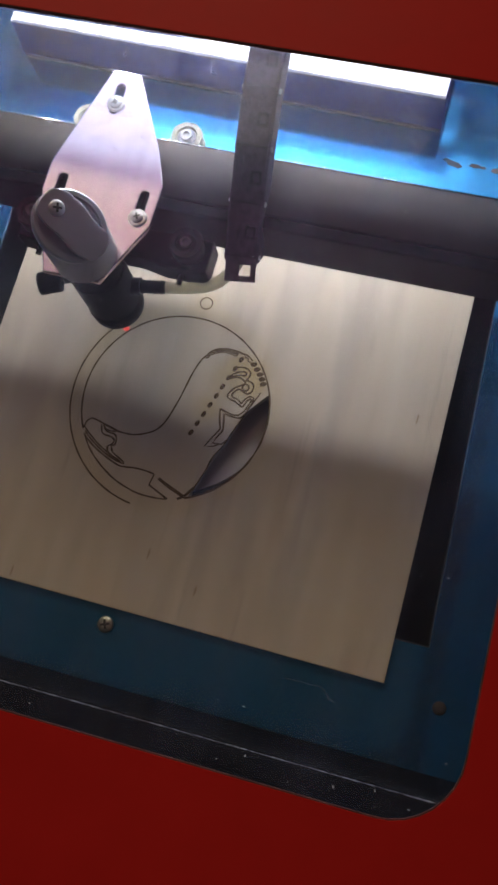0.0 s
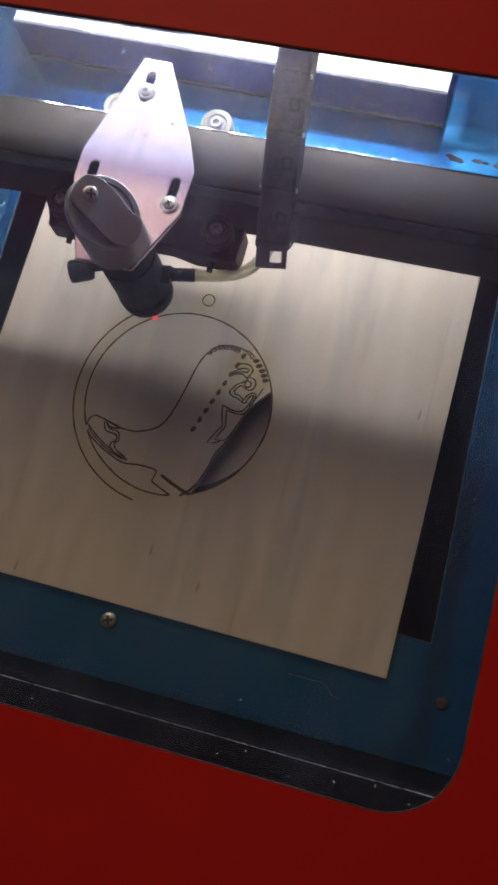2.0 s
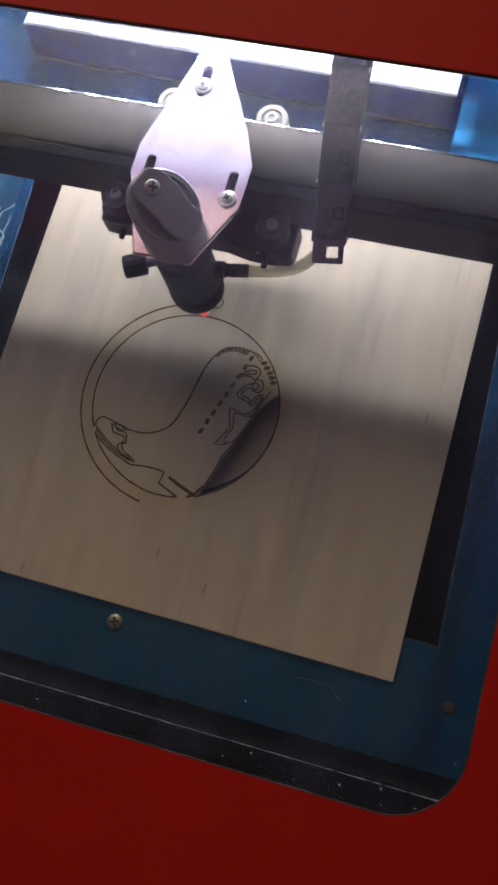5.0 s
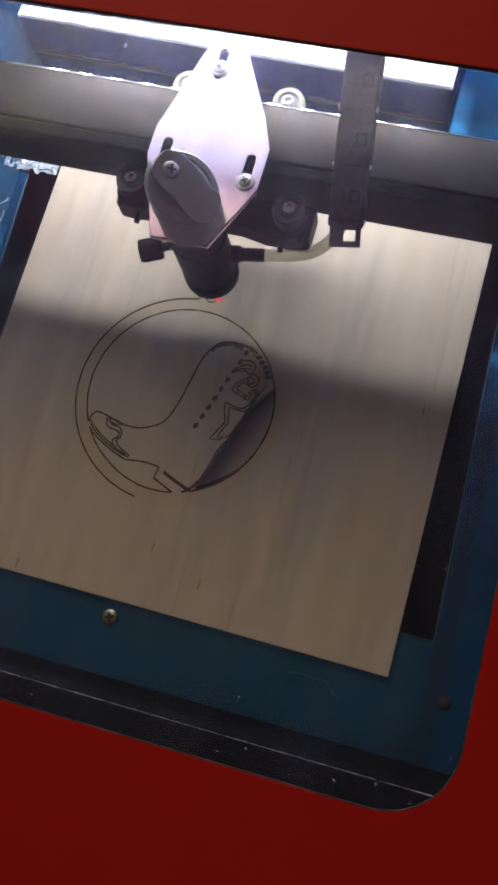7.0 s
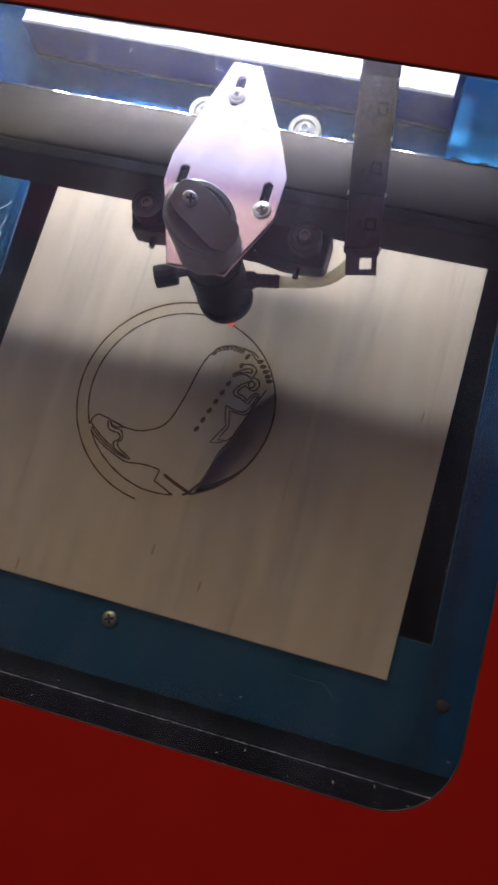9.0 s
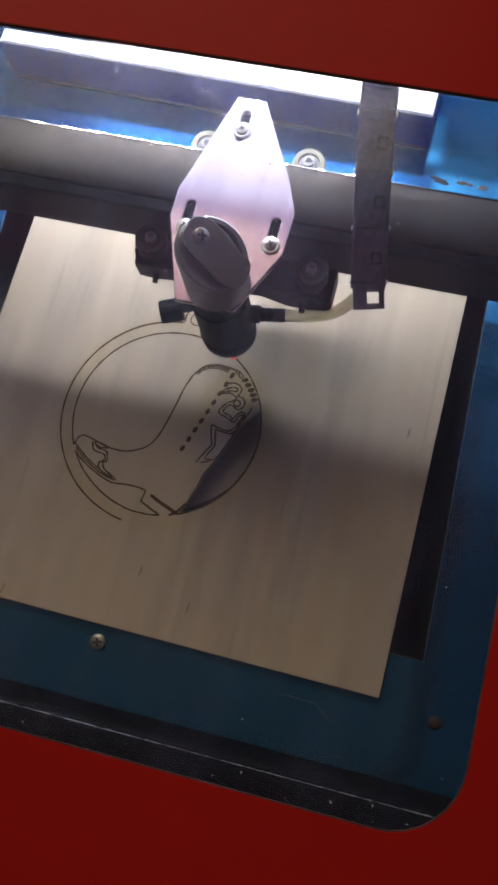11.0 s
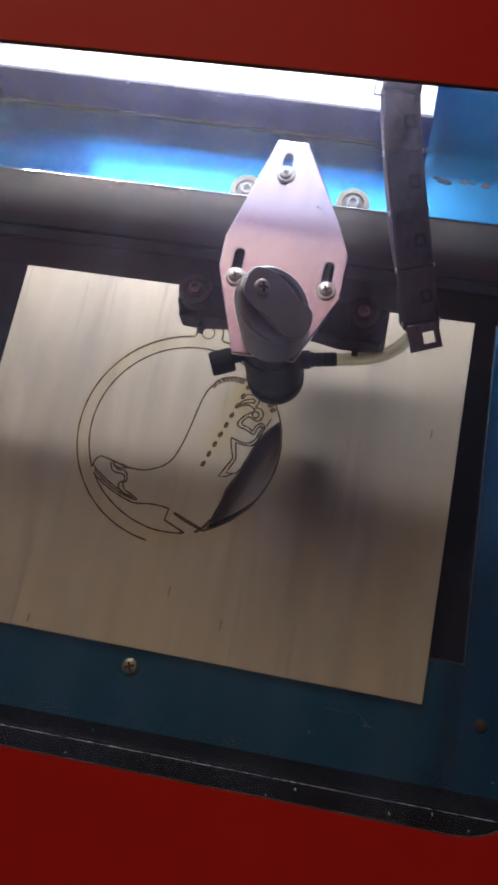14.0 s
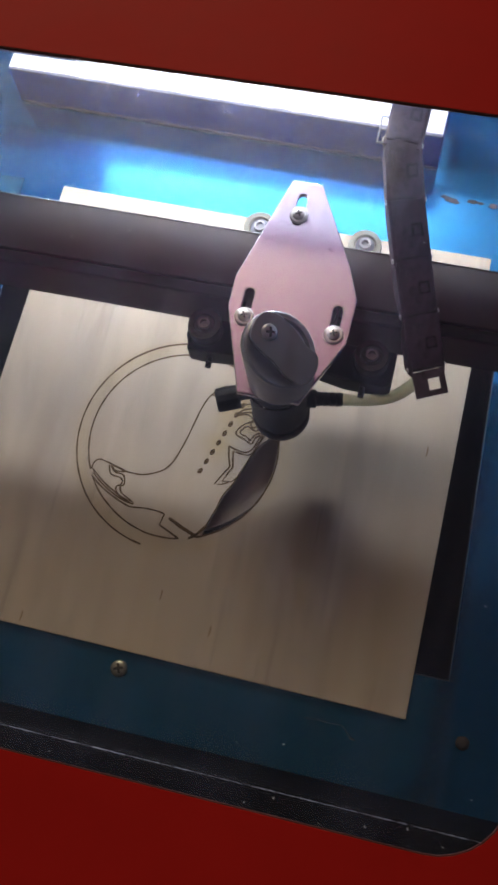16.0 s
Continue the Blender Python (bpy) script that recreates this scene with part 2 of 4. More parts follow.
def acrylic():
    m = bpy.data.materials.new("clear_acrylic")
    m.use_nodes = True
    nt = m.node_tree
    N, L = nt.nodes.new, nt.links.new
    nt.nodes.remove(nt.nodes["Principled BSDF"])
    tr, gl, df = N("ShaderNodeBsdfTransparent"), N("ShaderNodeBsdfGlossy"), N("ShaderNodeBsdfDiffuse")
    tr.inputs[0].default_value = (0.97, 0.98, 0.98, 1)
    gl.inputs["Roughness"].default_value = 0.08
    df.inputs[0].default_value = (0.6, 0.62, 0.66, 1)
    lw = N("ShaderNodeFresnel")
    lw.inputs[0].default_value = 1.2
    mx = N("ShaderNodeMixShader")
    L(lw.outputs[0], mx.inputs[0])
    L(tr.outputs[0], mx.inputs[1])
    L(gl.outputs[0], mx.inputs[2])
    tc = N("ShaderNodeTexCoord")
    mp = N("ShaderNodeMapping")
    mp.inputs["Rotation"].default_value, mp.inputs["Scale"].default_value = (0, 0, radians(35)), (1.0, 0.22, 1.0)
    L(tc.outputs["Object"], mp.inputs[0])
    def grime(scale, detail, warp, vector, lo, hi, top):
        n, q = N("ShaderNodeTexNoise"), N("ShaderNodeMapRange")
        n.inputs["Scale"].default_value, n.inputs["Detail"].default_value, n.inputs["Distortion"].default_value = scale, detail, warp
        L(vector, n.inputs["Vector"])
        q.inputs["From Min"].default_value, q.inputs["From Max"].default_value = lo, hi
        q.inputs["To Min"].default_value, q.inputs["To Max"].default_value = 0.0, top
        L(n.outputs[0], q.inputs["Value"])
        return q.outputs[0]

    # even film, wiped smears, fine scratches and specks
    r = N("ShaderNodeMath")
    r.operation, r.inputs[1].default_value = "ADD", 0.047
    fine = N("ShaderNodeMapping")
    fine.inputs["Rotation"].default_value, fine.inputs["Scale"].default_value = (0, 0, radians(-52)), (1.0, 0.03, 1.0)
    L(tc.outputs["Object"], fine.inputs[0])
    layers = [grime(75, 10, 0.9, mp.outputs[0], 0.42, 0.78, 0.11), grime(85, 10, 3.2, tc.outputs["Object"], 0.50, 0.76, 0.24), grime(420, 3, 0.3, fine.outputs[0], 0.62, 0.74, 0.10), grime(900, 2, 0.0, tc.outputs["Object"], 0.735, 0.77, 0.22)]
    sep, back = N("ShaderNodeSeparateXYZ"), N("ShaderNodeMapRange")
    L(tc.outputs["Object"], sep.inputs[0])
    back.inputs["From Min"].default_value, back.inputs["From Max"].default_value = 0.03, 0.065
    L(sep.outputs["Y"], back.inputs["Value"])
    wiped = N("ShaderNodeMath")
    wiped.operation = "MULTIPLY"
    L(layers[1], wiped.inputs[0])
    L(back.outputs[0], wiped.inputs[1])
    layers[1] = wiped.outputs[0]
    total = layers[0]
    for layer in layers[1:]:
        plus = N("ShaderNodeMath")
        L(total, plus.inputs[0])
        L(layer, plus.inputs[1])
        total = plus.outputs[0]
    L(total, r.inputs[0])
    tl = N("ShaderNodeBsdfTranslucent")
    tl.inputs[0].default_value = (0.50, 0.48, 0.72, 1)
    # grime that scatters light onwards
    rf = N("ShaderNodeBsdfRefraction")
    rf.inputs["Color"].default_value = (0.70, 0.72, 1.0, 1)
    rf.inputs["Roughness"].default_value, rf.inputs["IOR"].default_value = 0.66, 1.02
    fw = N("ShaderNodeMixShader")
    fw.inputs[0].default_value = 0.62
    L(tl.outputs[0], fw.inputs[1])
    L(rf.outputs[0], fw.inputs[2])
    both = N("ShaderNodeMixShader")
    both.inputs[0].default_value = 0.95
    L(df.outputs[0], both.inputs[1])
    L(fw.outputs[0], both.inputs[2])
    m2 = N("ShaderNodeMixShader")
    L(r.outputs[0], m2.inputs[0])
    L(mx.outputs[0], m2.inputs[1])
    L(both.outputs[0], m2.inputs[2])
    L(m2.outputs[0], nt.nodes["Material Output"].inputs[0])
    return m


ACRYLIC = acrylic()


# ------------------------------------------------------------ builders
def part(name, bm, material, parent=None, label="", smooth=False):
    me = bpy.data.meshes.new(name)
    bmesh.ops.recalc_face_normals(bm, faces=bm.faces[:])
    bm.to_mesh(me)
    bm.free()
    if smooth:
        for p in me.polygons:
            p.use_smooth = True
        me.set_sharp_from_angle(angle=radians(38))
    me.materials.append(material)
    ob = new(name, me)
    ob.parent = parent
    if label:
        tagged(ob, label)
    return ob


def thing(name, m, label, category, group="", kind=""):
    ob = new(name)
    ob.empty_display_size = 0.02
    ob.matrix_world = m
    return tagged(ob, label, category, group, kind)


def bevel(bm, w, seg=2):
    if w:
        es = [e for e in bm.edges if len(e.link_faces) == 2 and e.calc_face_angle(0) > 0.5]
        bmesh.ops.bevel(bm, geom=es, offset=w, segments=seg, affect="EDGES", profile=0.5, clamp_overlap=True)
    return bm


def box(x0, x1, y0, y1, z0, z1, w=0.0, bm=None):
    b = bmesh.new()
    r = bmesh.ops.create_cube(b, size=1)
    for v in r["verts"]:
        v.co = Vector(((x0 + x1) / 2 + v.co.x * (x1 - x0), (y0 + y1) / 2 + v.co.y * (y1 - y0), (z0 + z1) / 2 + v.co.z * (z1 - z0)))
    bevel(b, w)
    return join(bm, b)


def join(bm, b):
    if bm is None:
        return b
    me = bpy.data.meshes.new("joined")
    b.to_mesh(me)
    b.free()
    bm.from_mesh(me)
    bpy.data.meshes.remove(me)
    return bm


def prism(pts, z0, z1, w=0.0, holes=(), bm=None):
    """A flat plate of an outline with holes."""
    b = bmesh.new()
    loops = [pts, *holes]
    edges = []
    for lp in loops:
        vs = [b.verts.new((x, y, z1)) for x, y in lp]
        edges += [b.edges.new((vs[i], vs[(i + 1) % len(vs)])) for i in range(len(vs))]
    bmesh.ops.triangle_fill(b, use_beauty=True, use_dissolve=not holes, edges=edges)
    r = bmesh.ops.extrude_face_region(b, geom=b.faces[:])
    for v in [g for g in r["geom"] if isinstance(g, bmesh.types.BMVert)]:
        v.co.z = z0
    bmesh.ops.recalc_face_normals(b, faces=b.faces[:])
    if w:
        es = [e for e in b.edges if len(e.link_faces) == 2 and abs(e.verts[0].co.z - z1) < 1e-7 and abs(e.verts[1].co.z - z1) < 1e-7 and e.calc_face_angle(0) > 0.5]
        bmesh.ops.bevel(b, geom=es, offset=w, segments=2, affect="EDGES", profile=0.5, clamp_overlap=True)
    return join(bm, b)


def lathe(prof, m=None, n=28, bm=None):
    """Turned about z from (radius, z) pairs; m places it."""
    b = bmesh.new()
    rings = []
    for r, z in prof:
        rings.append([b.verts.new((r * math.cos(2 * math.pi * i / n), r * math.sin(2 * math.pi * i / n), z)) for i in range(n)])
    for a, c in zip(rings, rings[1:]):
        for i in range(n):
            b.faces.new((a[i], a[(i + 1) % n], c[(i + 1) % n], c[i]))
    b.faces.new(rings[0])
    b.faces.new(rings[-1])
    if m is not None:
        b.transform(m)
    return join(bm, b)


def smooth_line(ps, k=6, closed=False):
    out, n = [], len(ps)
    for i in range(n if closed else n - 1):
        p = [Vector(ps[(i + j) % n] if closed else ps[min(max(i + j, 0), n - 1)]) for j in (-1, 0, 1, 2)]
        for s in range(k):
            u = s / k
            out.append(0.5 * (2 * p[1] + (p[2] - p[0]) * u + (2 * p[0] - 5 * p[1] + 4 * p[2] - p[3]) * u * u + (3 * p[1] - p[0] - 3 * p[2] + p[3]) * u**3))
    if not closed:
        out.append(Vector(ps[-1]))
    return out


def sweep(path, r, n=12, bm=None):
    b = bmesh.new()
    path = [Vector(p) for p in path]
    rings = []
    up = Vector((0.01, 0.02, 1)).normalized()
    for i, p in enumerate(path):
        d = (path[min(i + 1, len(path) - 1)] - path[max(i - 1, 0)]).normalized()
        s = d.cross(up).normalized()
        u = s.cross(d)
        rr = r(i / (len(path) - 1)) if callable(r) else r
        rings.append([b.verts.new(p + rr * (math.cos(2 * math.pi * k / n) * s + math.sin(2 * math.pi * k / n) * u)) for k in range(n)])
    for a, c in zip(rings, rings[1:]):
        for k in range(n):
            b.faces.new((a[k], a[(k + 1) % n], c[(k + 1) % n], c[k]))
    b.faces.new(rings[0])
    b.faces.new(rings[-1])
    return join(bm, b)


def ribbon(pts, w, h=0.00012, closed=False, bm=None, z=0.0):
    """A burnt stroke of width w on the board's face."""
    b = bmesh.new()
    ps = [Vector((p[0], p[1])) for p in pts]
    n = len(ps)
    rows = []
    for i, p in enumerate(ps):
        q0 = ps[i - 1] if (i or closed) else p
        q1 = ps[(i + 1) % n] if (i < n - 1 or closed) else p
        d = (q1 - q0).normalized()
        s = Vector((-d.y, d.x)) * w / 2 * (1 + 0.18 * math.sin(7.3 * i))
        rows.append([b.verts.new((*(p + s), z - 0.0003)), b.verts.new((*(p + s), z + h)), b.verts.new((*(p - s), z + h)), b.verts.new((*(p - s), z - 0.0003))])
    for i in range(n if closed else n - 1):
        a, c = rows[i], rows[(i + 1) % n]
        for k in range(3):
            b.faces.new((a[k], a[k + 1], c[k + 1], c[k]))
    return join(bm, b)


def rounded(x0, x1, y0, y1, r, n=8):
    out = []
    for cx, cy, a0 in ((x1 - r, y1 - r, 0), (x0 + r, y1 - r, 90), (x0 + r, y0 + r, 180), (x1 - r, y0 + r, 270)):
        out += [(cx + r * math.cos(radians(a0 + 90 * k / n)), cy + r * math.sin(radians(a0 + 90 * k / n))) for k in range(n + 1)]
    return out


def turned(pts, deg):
    c, s = math.cos(radians(deg)), math.sin(radians(deg))
    return [(c * x - s * y, s * x + c * y) for x, y in pts]


# ------------------------------------------------------------ the room
SKEW = 0.7  # the cutter stands turned by this against the board, degrees
ROOM = ((-2.2, 2.2), (-2.2, 1.0), (-0.09, 2.05))


def build_room():
    (x0, x1), (y0, y1), (z0, z1) = ROOM
    fl = part("floor", box(x0, x1, y0, y1, z0 - 0.05, z0), FLOORM)
    tagged(fl, "plain brown floor under the laser cutter", "floor", kind="structure")
    ce = part("ceiling", box(x0, x1, y0, y1, z1, z1 + 0.05), GREYWALL)
    tagged(ce, "plain warm grey plaster ceiling", "ceiling", kind="structure")
    for nm, b in (("wall_east", box(x1, x1 + 0.1, y0, y1, z0, z1)), ("wall_west", box(x0 - 0.1, x0, y0, y1, z0, z1)), ("wall_south", box(x0, x1, y0 - 0.1, y0, z0, z1))):
        tagged(part(nm, b, GREYWALL), "plain grey plaster wall", "wall", kind="structure")
    b = box(x0, -1.10, y1, y1 + 0.1, z0, z1)
    box(0.0, x1, y1, y1 + 0.1, z0, z1, bm=b)
    box(-1.10, 0.0, y1, y1 + 0.1, z0, 0.75, bm=b)
    box(-1.10, 0.0, y1, y1 + 0.1, 1.70, z1, bm=b)
    # beam added out of view so the mounting plate reflects pink
    box(x0, x1, 0.66, y1, 1.76, z1 - 0.001, bm=b)
    tagged(part("wall_north", b, PLASTER), "rose wall with window and beam, added unseen for pink reflections", "wall", kind="structure")


build_room()

# ------------------------------------------------------------ the cutter
LID_Z, BED_Z = 0.125, -0.003
cutter = thing("laser_cutter", pose(0, 0, 0, 0, 0, SKEW), "red enamelled laser cutter with blue chamber and lid window", "laser cutter")


def build_cutter():
    X0, X1, Y0, Y1 = -0.30, 0.30, -0.28, 0.30
    # the bed plate with its square opening, turned a little
    hole = turned([(0.1085, 0.093), (-0.1165, 0.093), (-0.1090, -0.082), (0.1138, -0.082)], -SKEW)
    bed = part("bed_plate", prism([(-0.21, 0.224), (-0.21, -0.142), (0.19, -0.142), (0.19, 0.224)], BED_Z - 0.0015, BED_Z, holes=[hole]), BLUE, cutter, "blue enamelled bed plate with a square opening")
    part("chamber_floor", box(-0.21, 0.19, -0.142, 0.224, -0.042, -0.040), DARK, cutter, "black chamber floor below the bed")
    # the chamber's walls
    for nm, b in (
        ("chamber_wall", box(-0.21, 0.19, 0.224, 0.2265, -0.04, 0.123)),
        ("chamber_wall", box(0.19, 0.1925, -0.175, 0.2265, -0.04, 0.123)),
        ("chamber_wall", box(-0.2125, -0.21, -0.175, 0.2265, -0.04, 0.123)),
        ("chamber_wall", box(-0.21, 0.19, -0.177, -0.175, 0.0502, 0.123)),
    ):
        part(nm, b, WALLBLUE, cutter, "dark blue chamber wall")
    # the black ledge before the bed, its edge highlight modelled as a bright bead
    b = bmesh.new()
    prof = [(-0.1300, BED_Z + 0.0002), (-0.1318, 0.006), (-0.1338, 0.047), (-0.1346, 0.0490), (-0.1362, 0.0500), (-0.1745, 0.0500), (-0.1745, -0.04), (-0.1420, -0.04), (-0.1420, BED_Z + 0.0002)]
    vs = [[b.verts.new((x, y, z)) for y, z in prof] for x in (-0.21, 0.19)]
    n = len(prof)
    for i in range(n):
        b.faces.new((vs[0][i], vs[0][(i + 1) % n], vs[1][(i + 1) % n], vs[1][i]))
    b.faces.new(vs[0])
    b.faces.new(vs[1])
    part("front_ledge", b, RIM, cutter, "black painted front ledge, its edge highlight made a bright bead", smooth=True)
    part("edge_line", sweep([(-0.205 + 0.39 * i / 360, -0.1349 + 0.00005 * math.sin(i * 1.7), 0.0491) for i in range(361)], lambda u: 0.00009 + 0.0004 * abs(noise.noise(Vector((u * 210, 3.3, 0)))) ** 1.2, 6), PALEMETAL, cutter, smooth=True)
    # outer case
    for b in (box(X0, X1, Y0, Y0 + 0.002, -0.09, 0.118), box(X0, X1, Y1 - 0.002, Y1, -0.09, 0.118), box(X0, X0 + 0.002, Y0 + 0.002, Y1 - 0.002, -0.09, 0.118), box(X1 - 0.002, X1, Y0 + 0.002, Y1 - 0.002, -0.09, 0.118)):
        part("case_panel", b, RED, cutter)
    part("case_base", box(X0 + 0.002, X1 - 0.002, Y0 + 0.002, Y1 - 0.002, -0.09, -0.088), RED, cutter)
    # the lid and its window
    win = rounded(-0.20, 0.1197, -0.1360, 0.0795, 0.020)
    lid = part("lid", prism(rounded(X0 - 0.004, X1 + 0.004, Y0 - 0.004, Y1 + 0.004, 0.012), LID_Z - 0.0012, LID_Z, holes=[win]), RED, cutter, "glossy red enamelled lid with a rounded window")
    # ring added over the lid's cut edge, its brightness dulled by colour
    part("edge_trim", prism(rounded(-0.20, 0.1197, -0.1360, 0.0795, 0.020), LID_Z - 0.0013, LID_Z - 0.0002, holes=[rounded(-0.1996, 0.1193, -0.1356, 0.0791, 0.0196)]), EDGE, lid, "dark rim round the lid window")
    # unseen sheets under the lid, added to shape reflections in bed and plate
    b = prism([(-0.1315, 0.0802), (0.1278, 0.0802), (0.1278, 0.2085), (0.0740, 0.2085), (0.0740, 0.1935), (-0.1315, 0.1935)], LID_Z - 0.0027, LID_Z - 0.0014)
    part("rear_liner", b, WHITE, lid, "unseen white sheet added under the lid for bright reflections")
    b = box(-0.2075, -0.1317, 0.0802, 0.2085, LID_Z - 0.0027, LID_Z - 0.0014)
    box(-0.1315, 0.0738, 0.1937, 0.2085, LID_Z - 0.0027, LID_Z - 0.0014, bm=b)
    part("liner_border", b, WALLBLUE, lid, "unseen dark blue border added to bound the sheet's reflection")
    part("lid_liner", prism(rounded(-0.208, 0.188, -0.172, 0.222, 0.004), LID_Z - 0.0080, LID_Z - 0.0042, holes=[rounded(-0.2078, 0.1300, -0.1420, 0.2090, 0.004)]), LINER, lid, "grey primed underside of the lid")
    pane = part("window_pane", prism(rounded(-0.206, 0.1285, -0.1405, 0.0800, 0.004), LID_Z - 0.0037, LID_Z - 0.0014), ACRYLIC, lid, "clear acrylic window, smeared and dusty")
    pane.visible_shadow = False
    # the exhaust duct, a little askew
    askew = Matrix.Translation((-0.0316, 0.1441, 0)) @ Matrix.Rotation(radians(-1.05), 4, "Z") @ Matrix.Translation((0.0330, -0.1435, 0))
    b = bmesh.new()
    prof = [(0.1435, 0.0205), (0.1425, BED_Z), (0.2205, BED_Z), (0.2205, 0.0205)]
    vs = [[b.verts.new((x, y, z)) for y, z in prof] for x in (-0.135, 0.0690)]
    for i in range(4):
        b.faces.new((vs[0][i], vs[0][(i + 1) % 4], vs[1][(i + 1) % 4], vs[1][i]))
    b.faces.new(vs[0])
    b.faces.new(vs[1])
    bevel(b, 0.0012, 2)
    b.transform(askew)
    part("exhaust_duct", b, DUCT, cutter, "low sheet-metal exhaust duct, front darkened to navy for its shade", smooth=True)
    # separate pale top: the duct's lit top and shaded front are set by colour
    b = box(-0.1348, 0.0688, 0.1436, 0.2200, 0.0200, 0.0208)
    b.transform(askew)
    part("duct_top", b, LINER2, cutter, "duct top, coloured pale for the strong light on it")
    rnd = random.Random(21)
    top = [(-0.134 + 0.2025 * k / 90, 0.1438 + 0.0004 * rnd.random() + 0.0013 * max(0.0, noise.noise(Vector((k * 0.13, 2, 0))))) for k in range(91)]
    b = prism(top + [(0.0685, 0.1428), (-0.134, 0.1428)], 0.0204, 0.0213)
    b.transform(askew)
    part("seal_strip", b, SEAL, cutter, "dark ragged sealing strip on the duct's edge")
    b = box(-0.1345, 0.0686, 0.1420, 0.1432, -0.0028, -0.0012, 0.0003)
    b.transform(askew)
    part("duct_seam", b, DUCTLIP, cutter, "pale folded lip along the duct's foot")
    # the strip light on the rear wall: a rail with its row of chips
    b = box(-0.170, 0.075, 0.2185, 0.2238, 0.088, 0.1165, 0.0008)
    # hood added out of view to keep chip light off the lid's underside
    hood = box(-0.170, 0.075, 0.2095, 0.2184, 0.1145, 0.1155)
    strip = part("strip_light", join(b, hood), LINER2, cutter, "white light rail on the rear wall")
    chip = None
    for i in range(12):
        x = -0.140 + 0.0172 * i
        if chip is None:
            b = box(-0.0025, 0.0025, 0.2165, 0.2184, -0.0045, 0.0045)
            chip = part("led_chip", b, GLOW, strip, "glowing white light chip")
            chip.location = (x, 0, 0.0900 - 0.03 * (x + 0.03))
        else:
            c = new("led_chip", chip.data)
            c.parent, c.location = strip, (x, 0, 0.0900 - 0.03 * (x + 0.03))
    # rust where the paint has flaked beside the duct
    rnd = random.Random(4)
    for x, y, r in ((0.0795, 0.1285, 0.0036), (0.0760, 0.1298, 0.0018), (0.0885, 0.1292, 0.0024), (0.0925, 0.1290, 0.0015), (0.0985, 0.1285, 0.0024)):
        out = []
        for k in range(18):
            a = 2 * math.pi * k / 18
            q = r * (0.55 + 0.6 * rnd.random())
            out.append((x + 1.1 * q * math.cos(a), y - 0.002 + 0.5 * q * math.sin(a)))
        part("rust_patch", prism(out, BED_Z - 0.0002, BED_Z + 0.00015), RUST, bed, "brown rust where the paint has flaked")
    # a pale line along the edge of the bed's opening
    rim = [(x, y, BED_Z) for x, y in hole]
    part("edge_line", sweep([Vector(rim[i]).lerp(Vector(rim[(i + 1) % 4]), u / 20) for i in (1, 2, 3) for u in range(20)] + [Vector(rim[0])], 0.00026, 6), SCRATCH, bed, "pale line along the edge of the bed opening", smooth=True)
    # dust on the bed, the ledge and the pane
    def dust(name, n, seed, x0, x1, y0, y1, z, r0, r1, parent, label):
        rnd = random.Random(seed)
        b = bmesh.new()
        for k in range(n):
            x, y, a = rnd.uniform(x0, x1), rnd.uniform(y0, y1), rnd.uniform(0, 6.3)
            r = r0 + (r1 - r0) * rnd.random() ** 3
            lng = 1 + 2.5 * rnd.random() ** 4
            vs = [(x + r * lng * math.cos(a + 2.1 * i) * (0.7 + 0.5 * rnd.random()), y + r * math.sin(a + 2.1 * i), z) for i in range(3)]
            q = [b.verts.new(v) for v in vs] + [b.verts.new((x, y, z + 0.6 * r))]
            for f in ((0, 1, 2), (0, 1, 3), (1, 2, 3), (2, 0, 3)):
                b.faces.new([q[i] for i in f])
        ob = part(name, b, DUST, parent, label)
        return tagged(ob, label, kind="stuff")

    dust("dust", 130, 3, 0.116, 0.188, -0.13, 0.20, BED_Z, 0.00010, 0.00034, bed, "pale dust specks on the bed")
    dust("dust", 60, 4, -0.20, 0.18, -0.128, -0.101, BED_Z, 0.00007, 0.00020, bed, "pale dust specks on the bed")
    dust("dust", 60, 8, -0.20, 0.115, 0.102, 0.142, BED_Z, 0.00010, 0.0003, bed, "pale dust specks on the bed")
    dust("dust", 160, 5, -0.20, 0.18, -0.172, -0.136, 0.0500, 0.00008, 0.00032, cutter, "pale dust specks on the ledge")
    dust("dust", 320, 6, -0.195, 0.12, -0.13, 0.078, LID_Z - 0.0014, 0.00005, 0.00024, pane, "dust specks on the window")
    # scratches on the bed and flecks on the ledge
    for pts, w in (([(0.0618, -0.1084), (0.0665, -0.1079), (0.0720, -0.1081), (0.0770, -0.1077)], 0.00022), ([(0.0770, -0.1077), (0.0788, -0.1094), (0.0810, -0.1114)], 0.00030), ([(0.0800, -0.1116), (0.0815, -0.1117), (0.0828, -0.1121)], 0.0005), ([(-0.150, -0.1120), (-0.143, -0.1135), (-0.138, -0.1130)], 0.0003), ([(0.131, -0.02), (0.1315, -0.026), (0.1306, -0.033)], 0.0002)):
        part("scratch", ribbon(turned(pts, -SKEW), w, h=0.00005, z=BED_Z), SCRATCH, bed, "pale scratch in the blue enamel")
